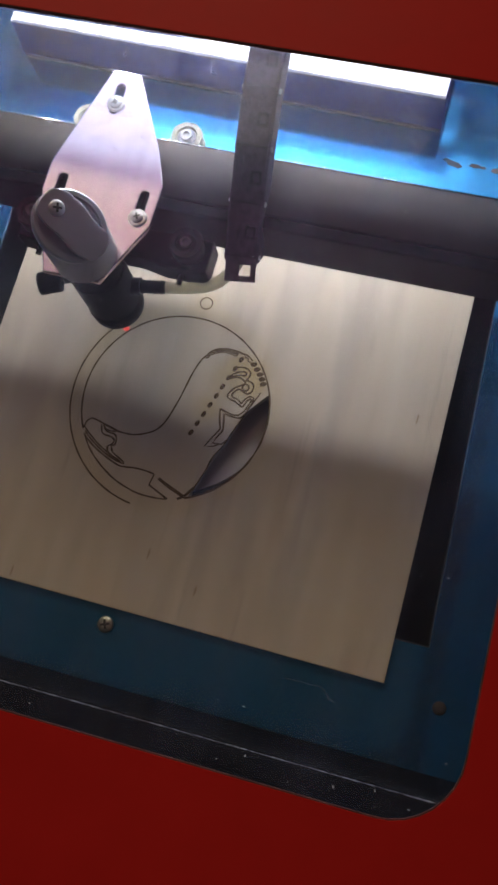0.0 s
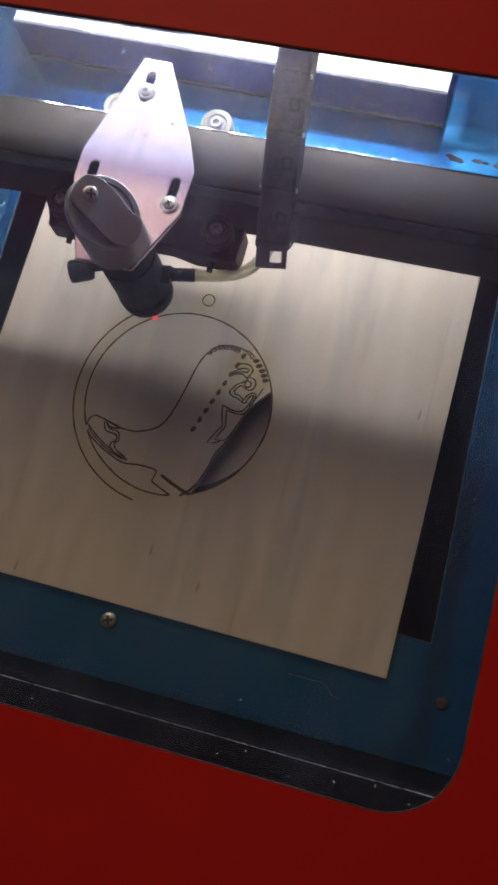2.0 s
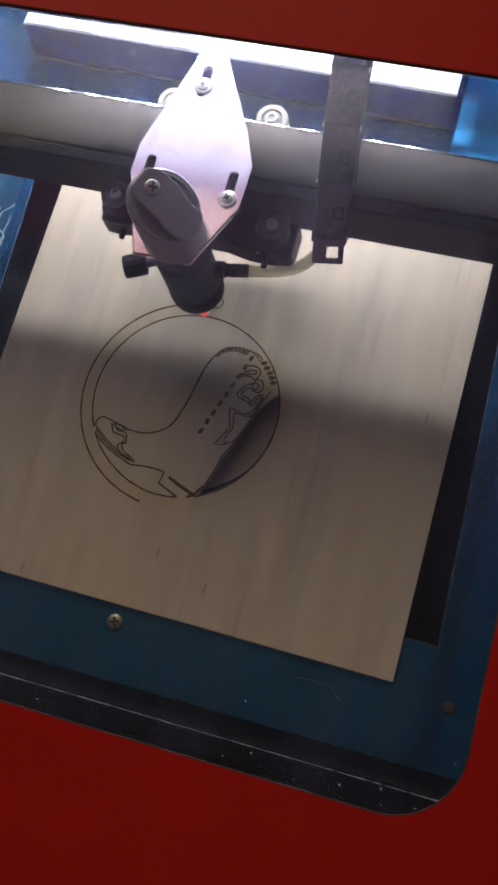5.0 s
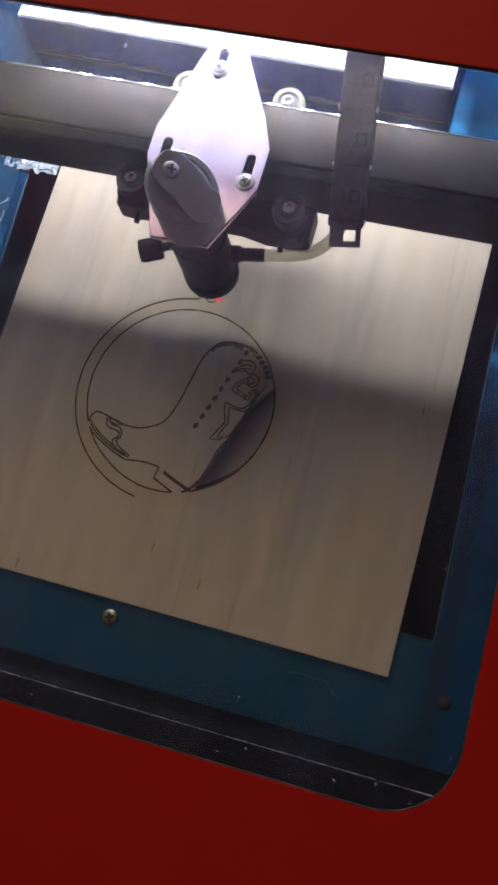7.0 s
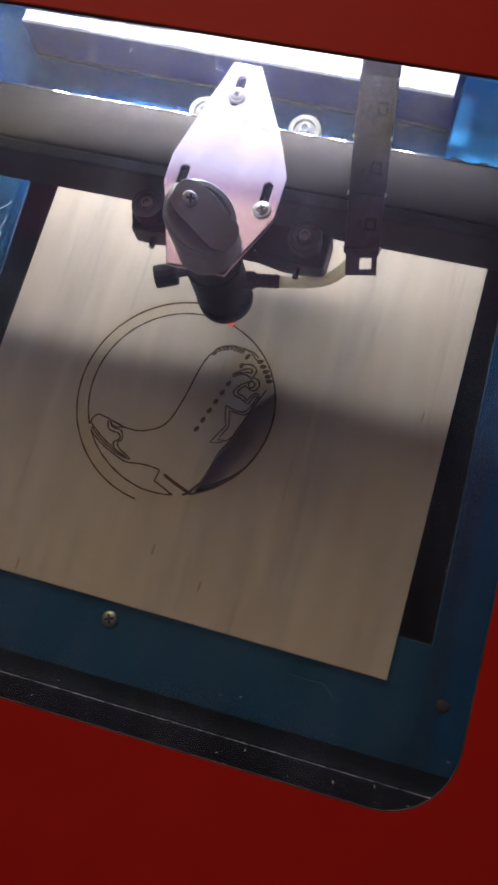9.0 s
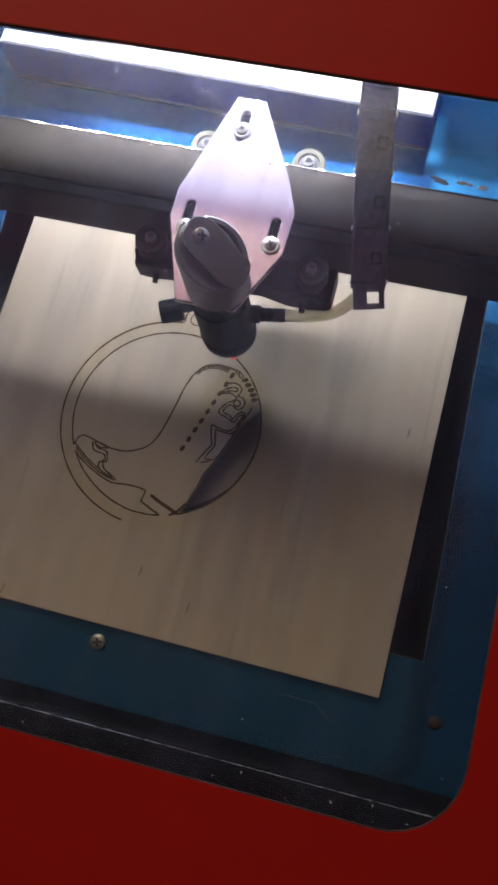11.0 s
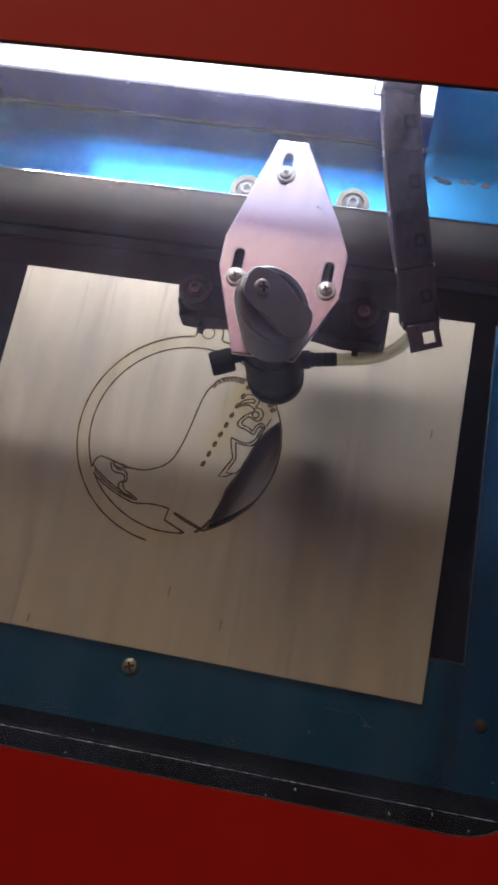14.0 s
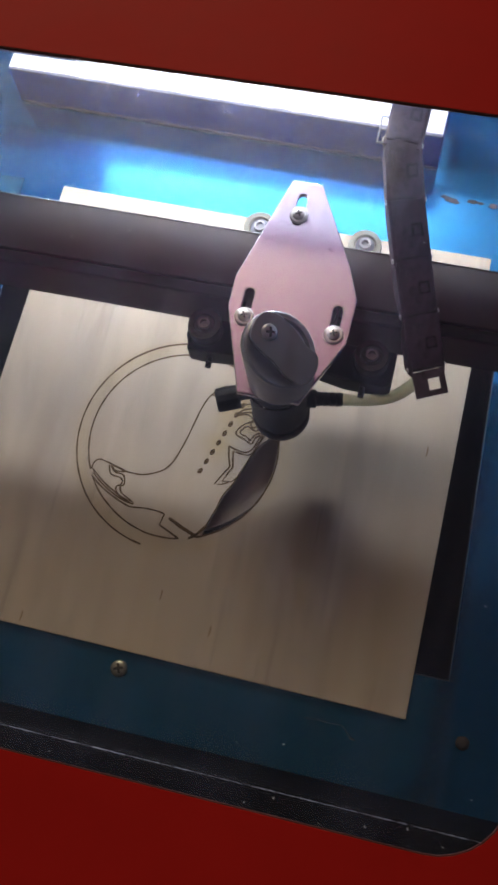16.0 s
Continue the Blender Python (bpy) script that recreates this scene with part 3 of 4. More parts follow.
    for x, y, r in ((0.0576, -0.1368, 0.0005), (0.0884, -0.1386, 0.0006), (0.1019, -0.1362, 0.00055), (0.0484, -0.1402, 0.0004), (0.0735, -0.1410, 0.0003), (-0.02, -0.1395, 0.0004), (-0.082, -0.1405, 0.0005), (-0.071, -0.1430, 0.00035), (-0.13, -0.139, 0.0004)):
        part("fleck", lathe([(r, 0.0499), (r * 0.8, 0.0503), (r * 0.3, 0.0505)], Matrix.Translation((x, y, 0)) @ Matrix.Rotation(r * 9000, 4, "Z") @ Matrix.Diagonal((1.0, 0.6, 1, 1)), 7), DUST, cutter, "pale fleck on the ledge")
    # screws of the bed
    for x, y in ((-0.0157, -0.1069), (-0.135, -0.107)):
        pan_screw((x, y, BED_Z), 0.0034, cutter, washer=False, metal=OLD)
    part("rust_patch", lathe([(0.0028, BED_Z - 0.0002), (0.0026, BED_Z + 0.0002), (0.0016, BED_Z + 0.0008), (0.0004, BED_Z + 0.0009)], Matrix.Translation((0.1215, -0.105, 0)), 14), DARKRUST, cutter, "rusty screw head")


def pan_screw(at, r, parent, washer=True, turn=20, name="screw", m=None, metal=None):
    metal = metal or SCREW
    m = m or Matrix.Translation(at)
    if washer:
        w = r * 1.5
        part("washer", lathe([(w, 0), (w, 0.0005), (w - 0.0002, 0.0008), (w - 0.0004, 0.0009), (r * 0.8, 0.0009)], m, 32), SCREW, parent)
        m = m @ Matrix.Translation((0, 0, 0.0009))
    dome = [(r * math.cos(radians(a)), r * (0.20 + 0.26 * math.sin(radians(a)))) for a in range(0, 86, 12)]
    s = part(name, lathe([(r, 0), *dome, (0.0001, r * 0.46)], m, 26), metal, parent, "zinc cross-head screw", smooth=True)
    z = r * 0.475
    b = box(-r * 0.58, r * 0.58, -r * 0.15, r * 0.15, z - r * 0.3, z)
    box(-r * 0.15, r * 0.15, -r * 0.58, r * 0.58, z - r * 0.3, z + 0.00003, bm=b)
    b.transform(m @ Matrix.Rotation(radians(turn), 4, "Z"))
    part("cross_recess", b, CROSS, s)
    return s


build_cutter()

def build_film():
    film = thing("plastic_film", pose(0, 0, 0, 0, 0, SKEW), "crumpled clear plastic film clinging to the blue bed", "plastic film")
    # film that clings to the bed, with its creases, and a scrap of tape
    rnd = random.Random(9)
    b = bmesh.new()
    nx, ny = 34, 34
    g = [[b.verts.new((-0.205 + 0.0875 * i / nx - 0.0022 * j / ny, 0.015 + 0.088 * j / ny, BED_Z + 0.0006 + 0.0035 * noise.noise(Vector((i * 0.33, j * 0.21, 3))) ** 2 + 0.0016 * abs(noise.noise(Vector((i * 0.9, j * 0.5, 7)))))) for j in range(ny + 1)] for i in range(nx + 1)]
    for i in range(nx):
        for j in range(ny):
            b.faces.new((g[i][j], g[i + 1][j], g[i + 1][j + 1], g[i][j + 1]))
    part("film_sheet", b, FILM, film, smooth=True)
    b = bmesh.new()
    g = [[b.verts.new((-0.128 + 0.027 * i / 24, 0.0815 + 0.006 * j / 8 + 0.0022 * noise.noise(Vector((i * 0.35, j * 0.3, 5))), BED_Z + 0.0008 + 0.0016 * abs(noise.noise(Vector((i * 0.8, j * 0.9, 1)))))) for j in range(9)] for i in range(25)]
    for i in range(24):
        for j in range(8):
            b.faces.new((g[i][j], g[i + 1][j], g[i + 1][j + 1], g[i][j + 1]))
    b.transform(pose(0, 0, 0, 0, 0, SKEW))
    tagged(part("tape_scrap", b, TAPE), "crumpled silvery tape scrap on the blue bed", "tape scrap")
    rnd = random.Random(31)
    b = bmesh.new()
    # highlights on the film's wrinkles, drawn as thin pale ridges
    for k in range(95):
        x, y, a = rnd.uniform(-0.198, -0.123), rnd.uniform(0.018, 0.098), rnd.uniform(0, 6.3)
        ps, bend = [], rnd.uniform(-0.35, 0.35)
        for i in range(rnd.randint(4, 9)):
            ps.append((min(max(x, -0.204), -0.119), min(max(y, 0.016), 0.102), BED_Z + 0.0030 + 0.0008 * math.sin(i * 1.3 + k)))
            a += bend + rnd.uniform(-0.3, 0.3)
            x, y = x + 0.0026 * math.cos(a), y + 0.0026 * math.sin(a)
        sweep(smooth_line(ps, 3), 0.00012 + 0.00026 * rnd.random() ** 2, 5, bm=b)
    tagged(part("film_crease", b, TAPE, film, "film creases drawn pale for their highlights", smooth=True), "film creases drawn pale for their highlights", kind="stuff")
    part("film_fold", sweep(smooth_line([(-0.203, 0.079, BED_Z + 0.001), (-0.175, 0.0885, BED_Z + 0.002), (-0.150, 0.0925, BED_Z + 0.002), (-0.131, 0.0905, BED_Z + 0.0016), (-0.119, 0.0860, BED_Z + 0.001)], 8), lambda u: 0.0009 + 0.0006 * math.sin(u * 9), 6), TAPE, film, "pale fold along the film", smooth=True)


build_film()

# ------------------------------------------------------------ the board and its drawing
RC, RI, RO = Vector((-0.0123, -0.0112)), 0.0408, 0.0460


def arc(c, r, a0, a1, n=None):
    n = n or max(4, int(abs(a1 - a0) / 3))
    return [(c[0] + r * math.cos(radians(a0 + (a1 - a0) * i / n)), c[1] + r * math.sin(radians(a0 + (a1 - a0) * i / n))) for i in range(n + 1)]


board = thing("plywood_board", Matrix(), "pale square plywood sheet with a burnt boot ornament outline", "plywood sheet")
SEG = arc(RC, RI, 20, -66, 30) + [(0.0058, -0.0437), (0.0083, -0.0356), (0.0098, -0.0290), (0.0128, -0.0232), (0.0151, -0.0163), (0.0187, -0.0065)]


def build_board():
    part("sheet", prism([(0.1, 0.1), (-0.1, 0.1), (-0.1, -0.1), (0.1, -0.1)], -0.003, 0.0, 0.0002, holes=[SEG]), WOOD, board)
    # the loose waste piece, sunk and tilted in its opening, its wood greyed for shade
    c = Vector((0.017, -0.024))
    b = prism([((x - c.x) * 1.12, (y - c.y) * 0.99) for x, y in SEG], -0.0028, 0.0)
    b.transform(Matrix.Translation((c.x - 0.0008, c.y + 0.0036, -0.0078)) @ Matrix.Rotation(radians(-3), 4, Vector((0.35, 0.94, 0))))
    part("waste_piece", b, SHADEWOOD, board, "loose cut-out wood piece tilted in its opening")

    def line(pts, w, closed=False, name="burnt_line", k=6):
        ps = smooth_line([(*p, 0) for p in pts], k, closed) if k else pts
        return part(name, ribbon(ps, w, closed=closed), BURN, board)

    w = 0.00068
    line(arc(RC, RI, 20, 208, 90), w, k=0)
    line(arc(RC, RI, 20, -68, 40), 0.0008, k=0)
    line(arc(RC, RO, 262, 137, 60), w, k=0)
    # the boot: toe, shaft and top
    line([(-0.0480, -0.0299), (-0.0478, -0.0272), (-0.0459, -0.0252), (-0.0429, -0.0255), (-0.0390, -0.0264), (-0.0344, -0.0278), (-0.0302, -0.0281), (-0.0256, -0.0278), (-0.0205, -0.0258), (-0.0170, -0.0234), (-0.0147, -0.0200), (-0.0130, -0.0153), (-0.0110, -0.0070), (-0.0087, 0.0053), (-0.0066, 0.0115), (-0.0051, 0.0137), (-0.0033, 0.0163), (0.0000, 0.0181), (0.0042, 0.0188), (0.0090, 0.0184), (0.0128, 0.0176), (0.0150, 0.0158)], w)
    # sole and heel
    line([(-0.0475, -0.0298), (-0.0443, -0.0323), (-0.0404, -0.0350), (-0.0364, -0.0371), (-0.0321, -0.0391), (-0.0281, -0.0404)], w)
    line([(-0.0470, -0.0312), (-0.0438, -0.0339), (-0.0399, -0.0364), (-0.0355, -0.0386), (-0.0310, -0.0403), (-0.0262, -0.0411)], w)
    line([(-0.0472, -0.0325), (-0.0440, -0.0351), (-0.0401, -0.0375), (-0.0355, -0.0397), (-0.0311, -0.0414), (-0.0270, -0.0424), (-0.0213, -0.0417), (-0.0163, -0.0417), (-0.0123, -0.0422)], w)
    line([(-0.0466, -0.0330), (-0.0435, -0.0373), (-0.0393, -0.0414), (-0.0337, -0.0455), (-0.0271, -0.0490), (-0.0204, -0.0511), (-0.0170, -0.0518), (-0.0126, -0.0520), (-0.0077, -0.0518), (-0.0039, -0.0511)], w)
    line([(-0.0123, -0.0422), (-0.0131, -0.0472), (-0.0039, -0.0511)], w, k=0)
    line([(-0.0099, -0.0436), (-0.0044, -0.0460), (0.0026, -0.0485)], 0.0013, k=0)
    line([(0.0001, -0.0501), (0.0026, -0.0485), (0.0058, -0.0437)], 0.0010, k=0)
    # the curl on the toe
    line([(-0.0409, -0.0268), (-0.0396, -0.0301), (-0.0375, -0.0309), (-0.0349, -0.0311), (-0.0335, -0.0323), (-0.0339, -0.0342), (-0.0352, -0.0350), (-0.0352, -0.0368), (-0.0330, -0.0388), (-0.0300, -0.0401)], w, k=4)
    line([(-0.0400, -0.0264), (-0.0388, -0.0284), (-0.0370, -0.0293), (-0.0341, -0.0296), (-0.0328, -0.0313), (-0.0325, -0.0338), (-0.0337, -0.0349), (-0.0327, -0.0372), (-0.0299, -0.0388), (-0.0262, -0.0406)], w, k=4)
    line([(-0.0400, -0.0264), (-0.0380, -0.0269), (-0.0356, -0.0272), (-0.0333, -0.0279), (-0.0357, -0.0286), (-0.0384, -0.0283)], w, closed=True, k=4)
    # the ribbon on the shaft, two strokes side by side
    line([(0.0078, 0.0105), (0.0104, 0.0119), (0.0134, 0.0121), (0.0156, 0.0105), (0.0155, 0.0083), (0.0148, 0.0069), (0.0172, 0.0064), (0.0186, 0.0044), (0.0181, 0.0022), (0.0165, 0.0010), (0.0142, 0.0018), (0.0129, 0.0023), (0.0116, 0.0014), (0.0104, -0.0007), (0.0112, -0.0018), (0.0134, -0.0023), (0.0153, -0.0036), (0.0159, -0.0024), (0.0168, -0.0009), (0.0182, 0.0002), (0.0198, -0.0002), (0.0198, -0.0020), (0.0189, -0.0051), (0.0178, -0.0082), (0.0161, -0.0101), (0.0128, -0.0101), (0.0094, -0.0097)], w, k=4)
    line([(0.0094, -0.0097), (0.0102, -0.0133), (0.0109, -0.0167), (0.0090, -0.0208), (0.0080, -0.0233), (0.0119, -0.0229), (0.0135, -0.0207)], w, k=0)
    line([(0.0072, 0.0064), (0.0084, 0.0082), (0.0101, 0.0094), (0.0126, 0.0103), (0.0140, 0.0098), (0.0136, 0.0087), (0.0112, 0.0084), (0.0084, 0.0072)], w, closed=True, k=4)
    line([(0.0072, 0.0061), (0.0095, 0.0069), (0.0117, 0.0074), (0.0134, 0.0066), (0.0147, 0.0056), (0.0131, 0.0041), (0.0110, 0.0026), (0.0093, 0.0004), (0.0086, -0.0014), (0.0095, -0.0027), (0.0122, -0.0034), (0.0147, -0.0045), (0.0161, -0.0050), (0.0168, -0.0038), (0.0173, -0.0021), (0.0185, -0.0008), (0.0191, -0.0014), (0.0185, -0.0036), (0.0172, -0.0070), (0.0150, -0.0091), (0.0112, -0.0090), (0.0071, -0.0079)], w, k=4)
    line([(0.0071, -0.0079), (0.0081, -0.0123), (0.0096, -0.0166), (0.0073, -0.0209), (0.0051, -0.0253), (0.0082, -0.0248), (0.0106, -0.0234)], w, k=0)
    line(arc((0.0153, 0.0036), 0.0014, 0, 345, 16), w, True, k=0)
    line([(0.0222, 0.0030), (0.0187, -0.0065), (0.0151, -0.0163), (0.0128, -0.0232), (0.0098, -0.0290), (0.0083, -0.0356), (0.0058, -0.0437)], 0.0005)
    # stitches down the shaft, scallops and scorched dots round its top

    def blot(x, y, a, b, turn, name):
        out = [(a * math.cos(2 * math.pi * k / 12) * (1 + 0.1 * math.sin(5 * k)), b * math.sin(2 * math.pi * k / 12)) for k in range(12)]
        part(name, prism([(x + p, y + q) for p, q in turned(out, turn)], -0.0003, 0.00014), BURN, board)

    for i in range(9):
        u = i / 8
        blot(0.0101 - 0.0123 * u, 0.0154 - 0.0364 * u, 0.0016, 0.00092, 68 + 6 * math.sin(i * 2.1), "stitch")
    for x, y in ((0.0160, 0.0145), (0.0179, 0.0126), (0.0197, 0.0107), (0.0211, 0.0088), (0.0222, 0.0068)):
        blot(x, y, 0.0016, 0.0010, 20, "scorched_dot")
    for x, y in ((-0.0044, 0.0139), (-0.0028, 0.0158), (-0.0012, 0.0168), (0.0004, 0.0175), (0.0021, 0.0180), (0.0040, 0.0181), (0.0058, 0.0179), (0.0074, 0.0176)):
        blot(x, y, 0.0009, 0.0006, 25, "scorched_dot")
        line(arc((x - 0.0003, y - 0.0003), 0.0009, 200, 400, 8), 0.0005, name="scallop", k=0)
    line([(0.0092, 0.0181), (0.0110, 0.0178), (0.0118, 0.0166), (0.0128, 0.0168), (0.0133, 0.0153), (0.0146, 0.0152)], 0.0006, name="scallop", k=4)
    line(arc((-0.0119, 0.0370), 0.0027, 0, 345, 18), 0.0005, True, k=0)
    # flecks in the veneer
    for x, y in ((-0.005, -0.0754), (-0.0592, -0.0963), (0.0885, 0.0070), (0.0180, -0.0850)):
        part("fleck", ribbon([(x, y - 0.002), (x + 0.0003, y), (x + 0.0002, y + 0.0022)], 0.0005, h=0.00004), FLECK, board)


build_board()


# ------------------------------------------------------------ the gantry rail
gantry = thing("gantry_rail", pose(0, 0, 0), "dull grey square steel gantry rail across the bed", "rail")


def build_gantry():
    b = box(-0.205, 0.185, -0.0222, 0.0005, 0.0335, 0.066, 0.0009)
    b.transform(pose(0, 0, 0, 0, 0, SKEW))
    part("rail_tube", b, STEEL, gantry, smooth=True)
    # polished strip added on the worn rear edge to carry the chips' glints
    b = sweep([(-0.2045 + 0.389 * i / 40, 0.0003, 0.0658) for i in range(41)], 0.0004, 8)
    b.transform(pose(0, 0, 0, 0, 0, SKEW))
    part("edge_line", b, BRIGHT, gantry, "bright worn rail edge, a strip added to catch glints", smooth=True)
    # separate black strip added to darken the rail's front face
    b = box(-0.205, 0.185, -0.0275, -0.0224, 0.040, 0.0650, 0.0008)
    b.transform(pose(0, 0, 0, 0, 0, SKEW))
    part("front_strip", b, BLACK, gantry, "black strip along the rail's front")
    rnd = random.Random(14)
    b = bmesh.new()
    for k in range(150):
        x, y, r = rnd.uniform(-0.20, 0.18), rnd.uniform(-0.0215, -0.0005), 0.00006 + 0.00022 * rnd.random() ** 4
        b2 = lathe([(r, 0.0659), (r * 0.6, 0.0660 + r * 0.5), (r * 0.2, 0.0660 + r * 0.7)], Matrix.Translation((x, y, 0)) @ Matrix.Rotation(k, 4, "Z") @ Matrix.Diagonal((1 + rnd.random(), 1, 1, 1)), 5)
        join(b, b2)
    b.transform(pose(0, 0, 0, 0, 0, SKEW))
    tagged(part("dust", b, DUST, gantry), "pale dust specks on the rail", kind="stuff")
    for x in (-0.204, 0.176):
        b = box(x, x + 0.008, -0.035, 0.008, BED_Z, 0.0395, 0.001)
        part("rail_foot", b, BLACK, gantry)


build_gantry()

# ------------------------------------------------------------ the laser head
head = thing("laser_carriage", pose(0, 0, 0), "aluminium laser carriage with black lens tube on the rail", "laser carriage")
AX = (0.0016, -0.0515)  # the beam's place in the head


def slot(cx, y0, y1, w, n=8):
    return [(cx + w * math.cos(radians(180 * k / n)), y1 + w * math.sin(radians(180 * k / n))) for k in range(n + 1)] + [(cx + w * math.cos(radians(180 + 180 * k / n)), y0 + w * math.sin(radians(180 + 180 * k / n))) for k in range(n + 1)]


def build_head():
    out = [(-0.0072, 0.0195), (0.0040, 0.0195), (0.0205, -0.0110), (0.0257, -0.0237), (0.0255, -0.0408), (0.0137, -0.0658), (-0.0080, -0.0660), (-0.0190, -0.0343), (-0.0190, -0.0224)]
    z = 0.0757
    part("mounting_plate", prism(out, z - 0.002, z, 0.0004, holes=[slot(-0.002, 0.0030, 0.0125, 0.0017), slot(0.0200, -0.0395, -0.0290, 0.0017), slot(-0.0124, -0.0395, -0.0282, 0.0017)]), ALU, head, "brushed aluminium mounting plate with slots")
    for p in ((-0.0018, 0.0053), (0.0203, -0.0384), (-0.0121, -0.0377)):
        pan_screw((*p, z), 0.0023, head, turn=25)
    for p, r in (((0.0118, -0.0060), 0.00035), ((0.0132, -0.0066), 0.00028), ((0.0026, -0.0125), 0.00022), ((0.0036, -0.0127), 0.00025), ((0.0150, -0.0190), 0.0002)):
        part("pit", lathe([(r, z - 0.0002), (r * 0.9, z + 0.00006), (r * 0.3, z + 0.00008)], Matrix.Translation((*p, 0)), 8), CROSS, head, "dark pit in the plate")
    # carriage under the plate, round the rail
    lobe = [(-0.0365, -0.0290), (-0.0378, -0.0310), (-0.0378, -0.0375), (-0.0366, -0.0400), (-0.0362, -0.0428), (-0.0300, -0.0432), (-0.0180, -0.0420), (0.0150, -0.0415), (0.0250, -0.0432), (0.0412, -0.0432), (0.0430, -0.0420), (0.0430, -0.0290)]
    part("carriage_block", prism(lobe, 0.0365, 0.0478, 0.0006), PLASTIC, head, "black carriage block below the plate")
    for x in (-0.0275, 0.0325):
        part("adjuster", lathe([(0.0012, 0.0385), (0.0012, 0.0465)], pose(x, -0.0432, 0.0425) @ pose(0, 0.0425, 0, 90, 0, 0), 10), BLACK, head)
    part("carriage_plate", prism([(-0.010, 0.010), (0.006, 0.010), (0.020, -0.020), (0.019, -0.040), (-0.013, -0.040), (-0.013, -0.020)], 0.0668, 0.0735), PLASTIC, head)
    # block added out of view behind the rail to cast shade on the board
    part("shadow_block", box(-0.009, 0.027, 0.0020, 0.0090, 0.0240, 0.0450, 0.001), BLACK, head, "unseen black block added behind the rail to shade the board")
    for (x, y), m, bolt, k in (((0.0227, 0.0074), ROLLER, SCREW, 0.85), ((-0.0184, 0.0074), ROLLER, SCREW, 0.85), ((0.0339, -0.0345), GREYROLL, BOLT, 0.86), ((-0.0305, -0.0345), GREYROLL, BOLT, 0.86)):
        at = Matrix.Translation((x, y, 0 if m is ROLLER else -0.0045)) @ Matrix.Diagonal((k, k, 1, 1))
        r = part("roller", lathe([(0.0035, 0.050), (0.0072, 0.050), (0.0076, 0.0515), (0.0068, 0.0545), (0.0076, 0.0575), (0.0072, 0.059), (0.0050, 0.059), (0.0046, 0.0578), (0.0020, 0.0578)], at, 32), m, head, "cream nylon roller" if m is ROLLER else "dark grey roller", smooth=True)
        part("roller_bolt", lathe([(0.0026, 0.0579), (0.0026, 0.0602), (0.0016, 0.0602), (0.0015, 0.0586), (0.0003, 0.0586)], at, 18), bolt, r, smooth=True)
        part("bearing", lathe([(0.0042, 0.0579), (0.0042, 0.0584), (0.0030, 0.0585)], at, 22), CAST if m is ROLLER else GREYROLL, r, smooth=True)
    # the lens tube with its nozzle
    ax = Matrix.Translation((*AX, 0))
    part("lens_tube", lathe([(0.0100, 0.024), (0.0112, 0.025), (0.0112, 0.052), (0.0105, 0.0525), (0.0105, 0.0735)], ax, 40), BLACK, head, "black anodised lens tube", smooth=True)
    part("nozzle", lathe([(0.0080, 0.0135), (0.0104, 0.0142), (0.0115, 0.0162), (0.0117, 0.0215), (0.0110, 0.0230), (0.0106, 0.024)], ax, 40), BLACK, head, "black nozzle ring", smooth=True)
    # the mirror housing, cut off at a slant
    c, r, n = (0.0054, -0.0560), 0.0117, 48
    b = bmesh.new()
    rings = []
    for f, rr in ((0, 1.0), (0.1, 1.0), (0.92, 1.0), (1.0, 0.96)):
        ring = []
        for k in range(n):
            a = 2 * math.pi * k / n
            x, y = rr * r * math.cos(a), rr * r * math.sin(a)
            top = 0.0960 - 0.70 * x + 0.10 * y
            ring.append(b.verts.new((c[0] + x, c[1] + y, 0.0757 + f * (top - 0.0757))))
        rings.append(ring)
    for p, q in zip(rings, rings[1:]):
        for k in range(n):
            b.faces.new((p[k], p[(k + 1) % n], q[(k + 1) % n], q[k]))
    b.faces.new(rings[0])
    b.faces.new(rings[-1])
    part("mirror_housing", b, CAST, head, "grey metal mirror housing cut at a slant", smooth=True)
    slant = pose(c[0], c[1], 0.0961, 0, 0, 0) @ pose(0, 0, 0, 0, 35.0, 0) @ pose(0, 0, 0, 5.0, 0, -14)
    part("mirror_rim", lathe([(0.0122, 0.0), (0.0126, 0.0006), (0.0126, 0.0020), (0.0120, 0.0026), (0.0105, 0.0026), (0.0104, 0.0004)], slant @ Matrix.Diagonal((1.08, 0.97, 1, 1)), 44), CAST, head, "grey rim of the mirror", smooth=True)
    prof = [(-0.0138, 0.0012, 0), (-0.0125, 0.0065, 0), (-0.0070, 0.0088, 0), (0.0, 0.0082, 0), (0.0065, 0.0062, 0), (0.0125, 0.0055, 0), (0.0148, 0.0, 0), (0.0130, -0.0060, 0), (0.0065, -0.0078, 0), (-0.001, -0.0062, 0), (-0.0075, -0.0058, 0), (-0.0125, -0.0038, 0)]
    b = prism([(p[0], p[1]) for p in smooth_line(prof, 5, True)], 0.0027, 0.0043, 0.0004)
    b.transform(slant @ Matrix.Diagonal((0.95, 0.95, 1, 1)))
    part("mirror_clamp", b, POLISH, head, "smooth grey oval mirror clamp")
    q = slant @ Vector((-0.0072, 0.0012, 0.0043))
    pan_screw((0, 0, 0), 0.0028, head, washer=False, turn=30, m=Matrix.Translation(q) @ slant.to_3x3().to_4x4())
    # the pointer's light on the wood, modelled as a small glowing bead
    part("pointer_spot", lathe([(0.0014, 0.00018), (0.0010, 0.00040), (0.0002, 0.00048)], Matrix.Translation((0.0030, -0.0560, 0)), 12), DOT, head, "small red pointer spot on the wood")
    # thumb screw and air fitting
    m = pose(AX[0] + 0.0052, AX[1] + 0.0006, 0.0505, 0, -90, 24)
